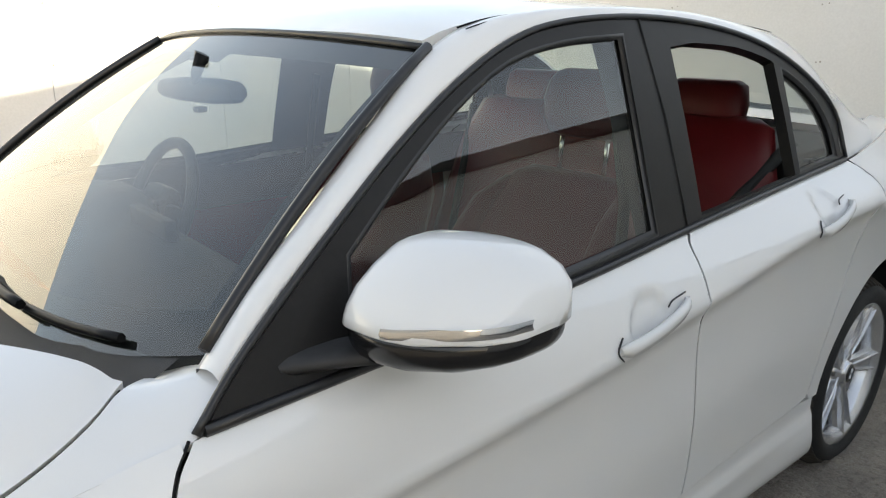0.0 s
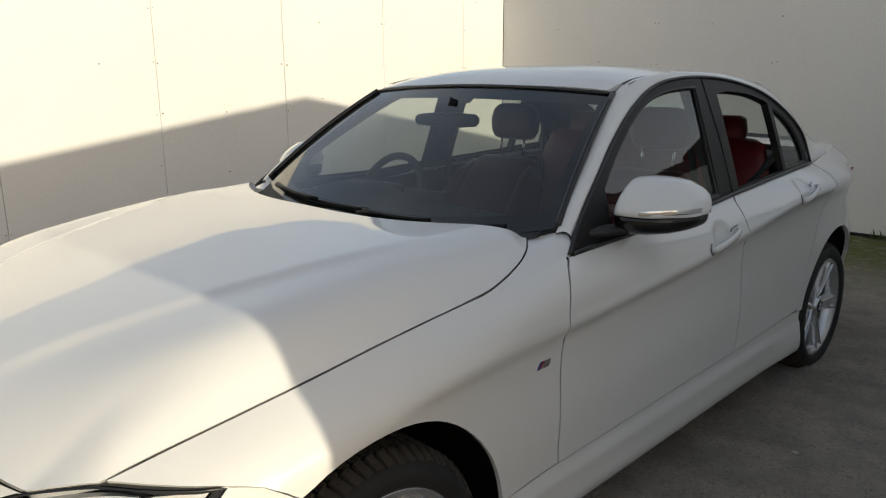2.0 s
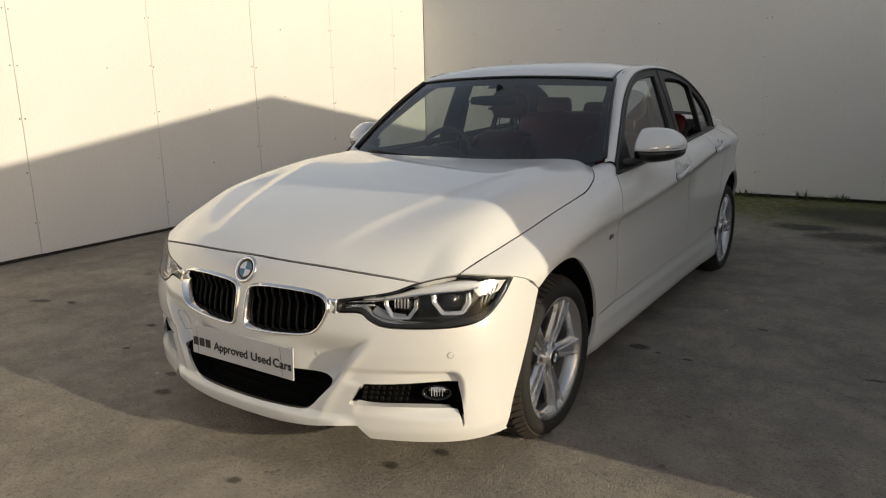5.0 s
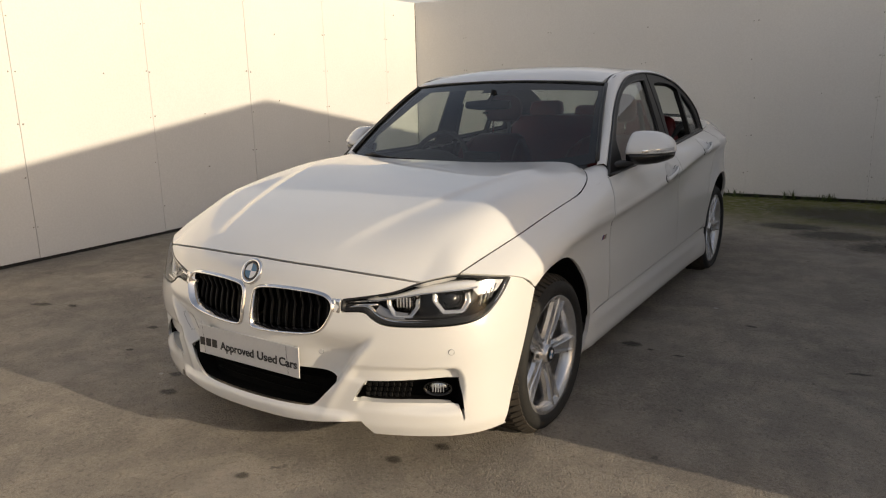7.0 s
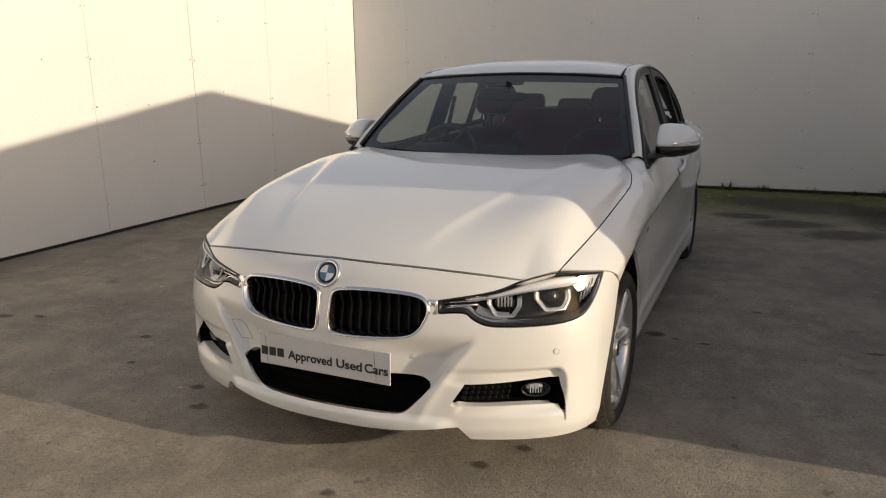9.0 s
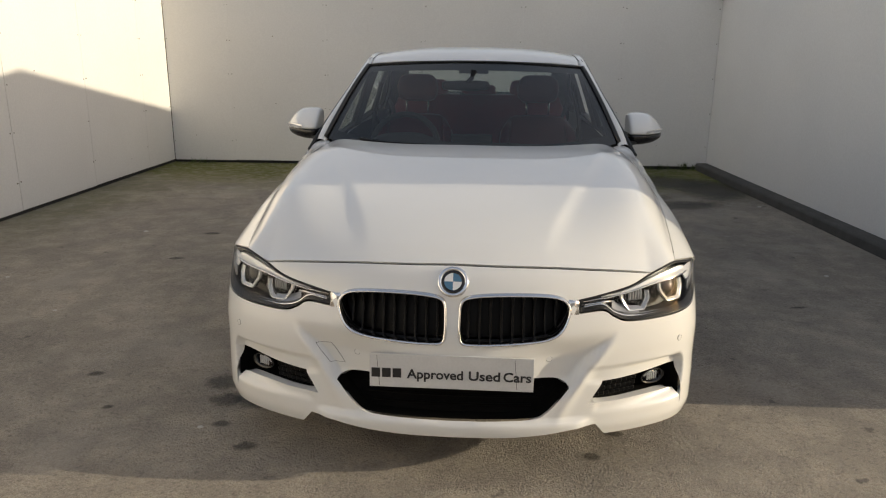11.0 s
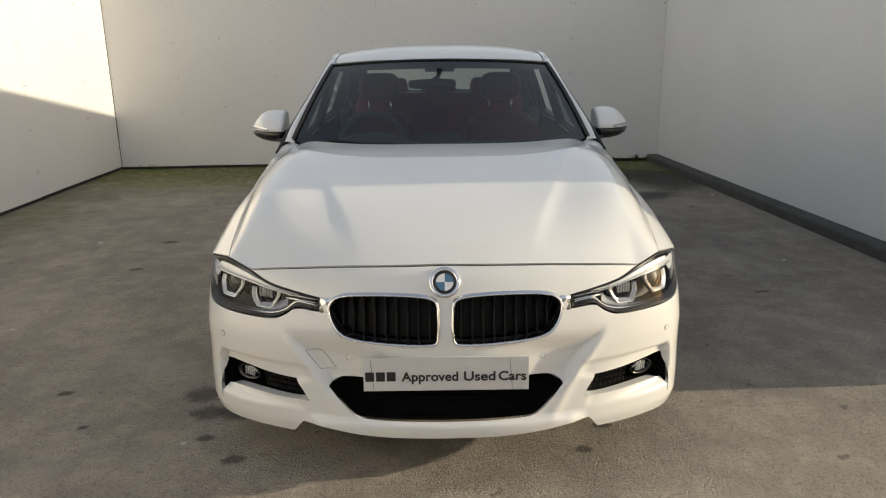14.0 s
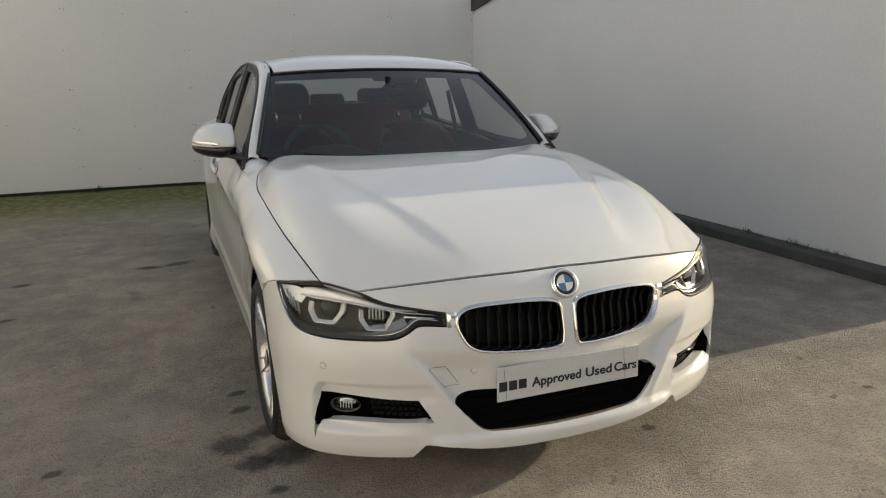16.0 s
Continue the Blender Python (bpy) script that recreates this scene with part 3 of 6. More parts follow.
def sheeted_wall(name, label, a, b, joints, height, out, gap=0.0015):
    """A wall whose face is made of sheets with open joints, screwed on beside each joint."""
    way = (b - a).normalized()
    n = Vector((way.y, -way.x, 0)) * out
    core = bmesh.new()
    p, q = a + n * 0.016, b + way * 0.2 + n * 0.016
    loft([[(r.x, r.y, GZ - 0.1), (r.x, r.y, height), (r.x + n.x * 0.2, r.y + n.y * 0.2, height), (r.x + n.x * 0.2, r.y + n.y * 0.2, GZ - 0.1)] for r in (p, q)], core, smooth=False, closed=True, caps=True)
    wall = tagged(part(name, core, GAP_BLACK, None), label, "wall", kind="structure")
    dots = bmesh.new()
    rnd = random.Random(name)
    turn = Matrix.Rotation(math.atan2(way.y, way.x), 4, "Z")
    for s0, s1 in zip(joints, joints[1:]):
        bulge = rnd.uniform(-1, 1) * gap
        sheet = block(gap, (s1 - s0) - gap, 0.0, 0.014, GZ + 0.035 + rnd.uniform(-0.006, 0.006), height, gap, None, 1)
        if out * 1 != 0:
            m = Matrix.Translation(a + way * s0 + n * (0.0 + bulge)) @ turn
            if (turn @ Vector((0, 1, 0))).dot(n) < 0:
                m = m @ Matrix.Diagonal((1, -1, 1, 1))
            sheet.transform(m)
            bmesh.ops.recalc_face_normals(sheet, faces=sheet.faces)
        part("sheet", sheet, WALL_PAINT, wall)
        for s, share in ((s0 + 0.022, 0.9), (s1 - 0.022, 0.9), ((s0 + s1) / 2 + rnd.uniform(-0.2, 0.2), 0.35)):
            for k in range(6):
                z = 0.30 + k * 0.41 + rnd.uniform(-0.008, 0.008) + (0 if share > 0.5 else rnd.uniform(-0.1, 0.1))
                if z < height - 0.1 and rnd.random() < share:
                    c = a + way * (s + rnd.uniform(-0.008, 0.008)) - n * 0.001
                    own = bmesh.ops.create_icosphere(dots, subdivisions=1, radius=rnd.uniform(0.005, 0.009))
                    bmesh.ops.translate(dots, verts=own["verts"], vec=(c.x, c.y, z))
    tagged(part("screw_heads", dots, SCREW, wall), kind="stuff")
    return wall


L_len, B_len = (LEFT1 - LEFT0).length, (BACK1 - LEFT1).length
sheeted_wall("wall_left", "white-painted sheet wall with dark joints and screws", LEFT0, LEFT1, [0.0] + [9.0 - 8.3 + 1.2 * k for k in range(0, 13)] + [L_len - 0.004], 2.44, -1)
sheeted_wall("wall_back", "white-painted sheet wall above weeds and moss", LEFT1, BACK1, [0.004] + [0.78 + 1.2 * k for k in range(5)] + [B_len], 2.44, -1, 0.0004)
# unseen plain wall, added behind the camera to close the yard for light and reflections
FAR_SHEET = material("grey cladding", (0.34, 0.34, 0.33), 0.6, 0, 0, 0.06, 0.7, 0.05, 40)
far_wall = block(-16, 16, -14.3, -14.0, GZ - 0.1, 4.6, 0.01)
tagged(part("wall_unseen", far_wall, FAR_SHEET, None), "plain grey wall added behind the camera, never in view", "wall", kind="structure")
# the gable end of the neighbouring unit: its top rises to a ridge
R0, R1 = Vector((3.20, RIGHT_END, 0)), Vector((2.78, 7.25, 0))
RIDGE_Y, RIDGE_Z = 4.16, 1.226 + 6.87 * SUN_TAN
gable = [(0, RIDGE_Z - 0.148 * (RIDGE_Y - R0.y)), ((RIDGE_Y - R0.y) / (R1.y - R0.y), RIDGE_Z), (1, RIDGE_Z - 0.207 * (R1.y - RIDGE_Y))]
wall_right = wall_strip(R0, R1, GZ - 0.1, gable, 0.25, "wall_right", "white-painted gable wall behind a dark kerb", 1)
# dark flashing along the gable's top
flash = bmesh.new()
wall_way = (R1 - R0).normalized()
inward = Vector((-wall_way.y, wall_way.x, 0))
loft([[tuple(R0 + (R1 - R0) * k + inward * i + Vector((0, 0, h + dz))) for i, dz in ((0.035, -0.13), (0.035, 0.004), (-0.27, 0.004), (-0.27, -0.13), (-0.254, -0.13), (-0.254, 0.0005), (0.003, 0.0005), (0.003, -0.13))] for k, h in gable], flash, smooth=False, closed=True, caps=True)
part("flashing", flash, KERB, wall_right, "dark roof-edge flashing")
kerb = block(-0.135, 0.05, 0, 6.32, GZ - 0.1, 0.105, 0.02)
kerb.transform(pose(R0.x - 0.003, RIGHT_END, 0, 0, 0, math.degrees(math.atan2(R0.x - R1.x, R1.y - R0.y))))
kerb_ob = part("kerb", kerb, KERB, None)
tagged(kerb_ob, "dark weathered concrete kerb along the wall", "kerb", kind="structure")


def weed(seed, size, spread):
    rnd = random.Random(seed)
    bm = bmesh.new()
    for k in range(26):
        a, lean = rnd.uniform(0, math.tau), rnd.uniform(0.1, 0.9)
        h, w = size * rnd.uniform(0.4, 1.0), size * rnd.uniform(0.05, 0.11)
        base = Vector((rnd.uniform(-1, 1) * spread, rnd.uniform(-0.4, 0.4) * 0.05, 0))
        d = Vector((math.cos(a), math.sin(a) * 0.5 - 0.1, 0))
        n = Vector((-d.y, d.x, 0)).normalized()
        rows = []
        for j in range(4):
            u = j / 3
            p = base + d * (lean * h * u * u) + Vector((0, 0, h * (u - 0.25 * lean * u * u)))
            ww = w * (0.5 + 1.2 * u) * (1 - u) + 0.001
            rows.append([tuple(p - n * ww), tuple(p + Vector((0, 0, ww * 0.3))), tuple(p + n * ww)])
        loft(rows, bm)
    return bm


back_way = (BACK1 - LEFT1).normalized()


def weeds(name, label, spots, turn):
    """Low clumps too small to tell their leaves apart, as one sheet of growth."""
    bm = bmesh.new()
    for k, (x, y, z, size, spread) in enumerate(spots):
        own = weed(k + 7 * len(spots), size, spread)
        own.transform(pose(x, y, z, 0, 0, turn))
        me = bpy.data.meshes.new("joined")
        own.to_mesh(me)
        own.free()
        bm.from_mesh(me)
        bpy.data.meshes.remove(me)
    tagged(part(name, bm, LEAF, None), label, "weeds", kind="stuff")


along = [(0.32, 0.09, 0.10), (0.45, 0.06, 0.12), (1.65, 0.05, 0.10), (2.12, 0.10, 0.05), (4.25, 0.11, 0.12), (4.42, 0.08, 0.10), (4.62, 0.07, 0.14), (4.86, 0.13, 0.08), (5.08, 0.09, 0.12), (5.25, 0.12, 0.08),
         (5.5, 0.07, 0.16), (5.75, 0.10, 0.10), (5.98, 0.06, 0.14), (6.2, 0.09, 0.10), (6.42, 0.13, 0.07), (6.62, 0.11, 0.10), (6.8, 0.07, 0.1)]
weeds("wall_weeds", "small green weeds growing along the wall foot", [(*(LEFT1 + back_way * s + Vector((0, -0.05, 0))).xy, GZ - 0.003, size, spread) for s, size, spread in along], 0)
weeds("kerb_weeds", "low yellow-green weeds on top of the kerb", [(3.09, 1.6, 0.10, 0.05, 0.12), (3.07, 1.9, 0.10, 0.06, 0.1), (3.05, 2.3, 0.10, 0.05, 0.12)], 90)


def stain(x, y, rx, ry, turn, k):
    b = bmesh.new()
    v = [b.verts.new(p) for p in ((-rx, -ry, 0), (rx, -ry, 0), (rx, ry, 0), (-rx, ry, 0))]
    b.faces.new(v)
    ob = part("stain", b, STAIN, ground, "dark oil stain")
    ob.location, ob.rotation_euler = (x, y, GZ + 0.0012 + k * 0.0002), (0, 0, turn)


STAINS = ((-1.01, 0.69, 0.10, 0.08), (-0.95, 0.53, 0.08, 0.065), (-0.88, 0.75, 0.07, 0.06), (-0.83, 0.55, 0.11, 0.09), (-0.95, 1.12, 0.05, 0.03), (-0.955, 0.96, 0.05, 0.035), (-1.10, 3.40, 0.12, 0.06), (-1.30, 3.36, 0.10, 0.05),
          (-0.90, 0.33, 0.04, 0.03), (-0.754, 0.18, 0.05, 0.035), (-1.61, 0.71, 0.04, 0.03), (-1.40, 0.42, 0.025, 0.02), (-2.66, 0.64, 0.09, 0.04), (-2.45, 0.72, 0.05, 0.025), (0.863, 1.785, 0.06, 0.045), (0.97, 1.75, 0.02, 0.015),
          (1.114, 1.729, 0.035, 0.014), (1.88, 1.90, 0.06, 0.016), (0.60, 0.385, 0.035, 0.03), (0.495, 0.215, 0.035, 0.03), (1.34, 2.35, 0.035, 0.018), (0.57, 0.494, 0.025, 0.02), (1.15, 5.35, 0.34, 0.17), (1.55, 5.08, 0.42, 0.22),
          (1.98, 4.75, 0.42, 0.22), (1.7, 6.1, 1.0, 0.5), (2.45, 5.6, 0.4, 0.7), (-2.05, 3.20, 0.07, 0.04), (-2.03, 2.50, 0.06, 0.03), (0.1, -0.15, 0.03, 0.025), (1.6, 0.15, 0.03, 0.02))
for k, (x, y, rx, ry) in enumerate(STAINS):
    stain(x, y, rx * 1.25, ry * 1.25, (k * 0.7) % 0.6 - 0.3, k)
CHIP = material("pale chip", (0.6, 0.58, 0.55), 0.7)
for k, (x, y, r) in enumerate(((-0.97, 0.30, 0.012), (2.32, 2.55, 0.016), (-2.59, 3.22, 0.02), (1.1, 2.6, 0.012), (2.667, 4.77, 0.018), (-2.26, 1.46, 0.012), (-2.9, 2.0, 0.014))):
    b = bmesh.new()
    bmesh.ops.create_icosphere(b, subdivisions=1, radius=r)
    rnd = random.Random(k)
    for v in b.verts:
        v.co = (v.co.x * rnd.uniform(0.7, 1.4), v.co.y * rnd.uniform(0.5, 1.0), v.co.z * 0.35)
    c = part("pebble", b, CHIP, None)
    c.location = (x, y, GZ + r * 0.2)
    tagged(c, "small pale stone chip lying on asphalt", "pebble", "chips on the yard")


# ---- the car ----
car = thing("car", "white four-door saloon parked on worn asphalt", "car", (0, 1.9, GZ))
CAR = car
car_inv = Matrix.Translation((0, -1.9, -GZ))


def cpart(name, bm, mat, parent=None, label=""):
    """A part of the car, built in the yard's metres."""
    ob = part(name, bm, mat, parent or CAR, label)
    if parent is None or parent is CAR:
        ob.matrix_parent_inverse = car_inv
    return ob


HANDLES = ((2.235, 0.822, 0.225, 0.040), (3.025, 0.898, 0.200, 0.040))


def f_side(y, z):
    """The flank with the hollows behind the door handles."""
    x = side(y, z)
    for y0, z0, length, rise in HANDLES:
        r = math.hypot((y - y0 - length * 0.47) / 0.066, (z - z0 - rise * 0.47 - 0.012 - (y - y0 - length * 0.47) * 0.2) / 0.044)
        x -= 0.014 * (1 - ease((r - 0.74) / 0.26))
    return (x, y, z)



f_hood = lambda x, y: (x, y, hood(x, y))
f_roof = lambda x, y: (x, y, roof(x, y))


def arc(cy, cz, r, a0, a1, n=20):
    return [(cy + r * math.cos(radians(a0 + (a1 - a0) * i / n)), cz + r * math.sin(radians(a0 + (a1 - a0) * i / n))) for i in range(n + 1)]


def rear_arch(a0, a1, grow=0.0, n=24):
    """The rear wheel arch, drawn in towards the tyre behind the wheel."""
    row = []
    for i in range(n + 1):
        a = a0 + (a1 - a0) * i / n
        r = ARCH_R + grow - 0.042 * (1 - ease(a / 90))
        row.append((REAR_HUB[0] + r * math.cos(radians(a)), REAR_HUB[1] + r * math.sin(radians(a))))
    return row


FRONT_HUB, REAR_HUB = (0.80, 0.302), (3.606, 0.302)
ARCH_F, ARCH_R = 0.388, 0.405
belt_row = lambda y0, y1, n=24, low=0.0: [(y0 + (y1 - y0) * i / n, belt(y0 + (y1 - y0) * i / n)[1] - low) for i in range(n + 1)]



def f_skirt(y, z):
    """The skirt: a shoulder under the doors, a hollow face, and a flare before the rear wheel."""
    x = side(y, z) - 0.004 + 0.009 * ease((0.338 - z) / 0.010) * ease((y - 1.15) / 0.12)
    flare = ease((y - 2.86) / 0.30)
    return (x + 0.007 * flare * ease((0.325 - z) / 0.06) - 0.003 * (1 - flare) * math.exp(-((z - 0.265) / 0.03) ** 2), y, z)


# seams
hood_side = [(belt(y)[0] - 0.0005, y) for y in np.linspace(0.312, 1.10, 18)] + chain((0.799, 1.12), (0.796, 1.22), (0.777, 1.33), (0.744, 1.41), (0.700, 1.466), n=5)


hood_front = [p[:2] for p in front_edge][::-1]
half = hood_front[::-1] + hood_side
rear_row = [(x, 1.236 + 0.230 * (x / 0.70) ** 3) for x in np.linspace(0.70, 0.0, 15)][1:]
half = half + rear_row
hood_line = half + [(-x, y) for x, y in half[::-1]][1:-1]
cpart("hood", panel(f_hood, hood_line, gap=0.0026, depth=0.03, step=0.014), PAINT)

door_front_seam = chain((1.492, 0.922), (1.462, 0.890), (1.436, 0.82), (1.424, 0.70), (1.419, 0.45), (1.422, 0.365), n=4)
b_seam = chain((2.575, 0.960), (2.545, 0.93), (2.528, 0.82), (2.542, 0.656), (2.545, 0.45), (2.535, 0.375), n=4)
door_rear_seam = chain((3.47, 1.003), (3.44, 0.95), (3.34, 0.84), (3.27, 0.70), (3.20, 0.56), (3.165, 0.45), (3.14, 0.40), n=4)
fender_line = (arc(*FRONT_HUB, ARCH_F, 5, 118) + [(0.595, 0.635), (0.56, 0.663), (0.527, 0.684), (0.49, 0.698)] + [(nose(u, z)[1], z + 0.0015) for u, z in LIGHT_TOP[::-1] if u > 0.855] + belt_row(0.306, 1.485, 26, -0.0026) + door_front_seam[1:] + [(1.30, 0.36), (1.19, 0.35)])
f_fender = lambda y, z: (side(y, z), y, z)
for m in (False, True):
    cpart("front_fender", panel(f_fender, fender_line, gap=0.0026, depth=0.012, step=0.02, mirror=m), PAINT)
    cpart("front_door", panel(f_side, belt_row(1.495, 2.57) + b_seam[1:] + [(1.42, 0.362)] + door_front_seam[::-1][:-1], gap=0.0026, depth=0.03, step=0.013, mirror=m), PAINT)
    cpart("rear_door", panel(f_side, belt_row(2.58, 3.465) + door_rear_seam[1:] + [(3.1, 0.395), (2.545, 0.375)] + b_seam[::-1][:-1], gap=0.0026, depth=0.03, step=0.013, mirror=m), PAINT)
    quarter = (belt_row(3.475, 4.42) + chain((4.42, 1.03), (4.50, 0.85), (4.50, 0.70), (4.44, 0.62), n=3)[1:] + [(4.1, 0.60)] + rear_arch(38, 168) + [(3.165, 0.386)] + door_rear_seam[::-1][1:])
    cpart("rear_quarter", panel(f_side, quarter, gap=0.002, step=0.035, mirror=m), PAINT)
    skirt = [(1.10, 0.19), (3.22, 0.195)] + [(3.195, 0.28), (3.195, 0.383)] + [(3.1, 0.391), (2.545, 0.372), (1.42, 0.359), (1.19, 0.348)] + [(1.175, 0.28)]
    cpart("side_skirt", panel(f_skirt, skirt, step=0.016, mirror=m, gap=0.001), PAINT)

    # black strips laid in the panel gaps stand in for the shade there
    for seam in (door_front_seam, b_seam, door_rear_seam):
        cpart("seam_shade", tube([(side(y, z) - 0.0040, y, z) for y, z in seam], 0.0024, 6, mirror=m), SLAT_BLACK)
    cpart("hood_gap_shade", tube([(x, y, hood(x, y) - 0.0035) for x, y in hood_side[1:-1]], 0.0017, 6, mirror=m), SLAT_BLACK)
# the same painted-in shade along the hood's front gap
cpart("hood_gap_shade", tube([(x, y + 0.001, z - 0.0055) for x, y, z in [(-a, b, c) for a, b, c in front_edge[15:0:-1]] + front_edge[:16]], 0.0022, 6), SLAT_BLACK)


def plate_spline(rows):
    """A thin-plate surface through (a, b, value) rows."""
    p = np.array(rows, float)
    n = len(p)
    r2 = ((p[:, None, :2] - p[None, :, :2]) ** 2).sum(2)
    k = np.where(r2 > 0, r2 * np.log(r2 + 1e-12), 0)
    m = np.zeros((n + 3, n + 3))
    m[:n, :n], m[:n, n], m[:n, n + 1:], m[n, :n], m[n + 1:, :n] = k, 1, p[:, :2], 1, p[:, :2].T
    w = np.linalg.solve(m, np.concatenate([p[:, 2], np.zeros(3)]))

    def f(a, b):
        d = (p[:, 0] - a) ** 2 + (p[:, 1] - b) ** 2
        return float(w[:n] @ np.where(d > 0, d * np.log(d + 1e-12), 0) + w[n] + w[n + 1] * a + w[n + 2] * b)
    return f


# the fender's shoulder between hood, windscreen foot and door
shoulder_rows = [(x, y, hood(x, y)) for x, y in hood_side if y > 1.1][::3] + [(belt(y)[0], y, belt(y)[1]) for y in (1.1, 1.2, 1.3, 1.4, 1.5)]
shoulder_rows += [(side(y, belt(y)[1] - 0.018), y, belt(y)[1] - 0.018) for y in (1.12, 1.22, 1.32, 1.42, 1.49)]
shoulder_rows += [(0.665, 1.520, 0.944), (0.743, 1.555, 0.970), (0.787, 1.570, 0.964), (0.806, 1.535, 0.950)]
shoulder = plate_spline(shoulder_rows)
shoulder_line = [p for p in hood_side if p[1] > 1.18] + [(0.680, 1.495), (0.668, 1.518), (0.695, 1.539), (0.743, 1.556), (0.788, 1.571), (0.806, 1.535)] + [(belt(y)[0] + 0.004, y) for y in np.linspace(1.50, 1.12, 12)]
for m in (False, True):
    cpart("cowl_corner", panel(lambda x, y: (x, y, shoulder(x, y)), shoulder_line, gap=0.0018, step=0.02, mirror=m), PAINT)

# roof, pillars and side frames
head_row = [(x, 1.990 + 0.05 * (x / 0.594) ** 2) for x in np.linspace(-0.574, 0.574, 25)]
roof_line = head_row + [(0.574, 2.2), (0.57, 2.6), (0.565, 2.9), (0.56, 3.2), (0.545, 3.40)] + [(x, 3.445 - 0.04 * (x / 0.54) ** 2) for x in np.linspace(0.53, -0.53, 19)] + [(-0.545, 3.40), (-0.56, 3.2), (-0.565, 2.9), (-0.57, 2.6), (-0.574, 2.2)]
cpart("roof", panel(f_roof, roof_line, step=0.04, gap=0.0015), PAINT)
cpart("headliner", panel(lambda x, y: (x, y, roof(x, y) - 0.045), roof_line, step=0.08, depth=0), HEADLINER)
DLO = [(1.500, 0.927), (1.582, 0.997), (1.775, 1.127), (1.900, 1.204), (2.038, 1.281), (2.193, 1.348), (2.340, 1.380), (2.565, 1.391), (2.835, 1.375), (3.095, 1.328), (3.300, 1.247), (3.442, 1.142), (3.46, 1.012)]
inner = [(0.746, 1.535, 0.972), (0.718, 1.634, 1.058), (0.676, 1.765, 1.150), (0.642, 1.875, 1.228), (0.597, 2.032, 1.334), (0.577, 2.16, roof(0.577, 2.16)), (0.575, 2.30, roof(0.575, 2.3)), (0.572, 2.55, roof(0.572, 2.55)),
         (0.567, 2.85, roof(0.567, 2.85)), (0.562, 3.15, roof(0.562, 3.15)), (0.548, 3.38, roof(0.548, 3.38)), (0.555, 3.62, 1.255), (0.59, 3.85, 1.125)]
outer = [(house(y, z) + 0.003, y, z) for y, z in DLO]
outer[0], outer[1] = (0.792, 1.548, 0.955), (0.768, 1.625, 1.030)
outer.append((belt(3.78)[0], 3.78, belt(3.78)[1])), inner.append((0.605, 3.96, 1.062))
o_row, i_row = chain(*outer, n=5), chain(*inner, n=5)
for m in (False, True):
    rows = []
    for o, i in zip(o_row, i_row):
        o, i = Vector(o), Vector(i)
        mid = (o + i) / 2
        way = Vector((0.55, 0, 0.8)).normalized()
        rows.append([tuple(o + Vector((-0.012, 0, -0.012)))] + [tuple(o + (i - o) * k + way * 0.016 * math.sin(math.pi * k)) for k in (0, 0.12, 0.3, 0.5, 0.7, 0.88, 1)] + [tuple(i + Vector((-0.004, 0, -0.02)))])
    cpart("side_frame", loft(rows, mirror=m, flip=True), PAINT)
    for way, thick_of in ((0.0, 0.0018), (0.022, 0.0012)):
        ditch = [(x + way, y, roof(x, y) + 0.0006 - way * 0.10) for x, y, z in i_row if 2.10 < y < 3.30]
        cpart("roof_trim", tube(ditch, thick_of, 6, mirror=m), SLAT_BLACK)
    c_row = [(p, (belt(y)[0], y, belt(y)[1])) for p, y in zip(o_row[-6:], np.linspace(3.46, 3.78, 6))]
    cpart("pillar_foot", loft([[tuple(Vector(a) * (1 - k) + Vector(b) * k) for k in (0, 0.5, 1)] for a, b in c_row], mirror=m), PAINT)

# window frames and panes
low = lambda y: belt(y)[1] + 0.002
DLO_LINE = chain(*DLO, n=4) + [(y, low(y)) for y in np.linspace(3.44, 1.52, 30)]
PANE_F = [(1.729, 0.959)] + chain((1.760, 1.070), (1.880, 1.151), (2.025, 1.241), (2.176, 1.311), (2.330, 1.342), (2.496, 1.352), n=3) + [(2.465, 0.977), (2.159, 0.959)]
PANE_R = [(2.662, 1.329)] + chain((2.759, 1.337), (2.943, 1.325), (3.083, 1.298), (3.128, 1.283), n=2) + [(3.121, 1.005), (2.643, 0.983)]
PANE_Q = chain((3.164, 1.266), (3.240, 1.235), (3.333, 1.177), (3.391, 1.098), (3.402, 1.021), n=2) + [(3.150, 1.009)]
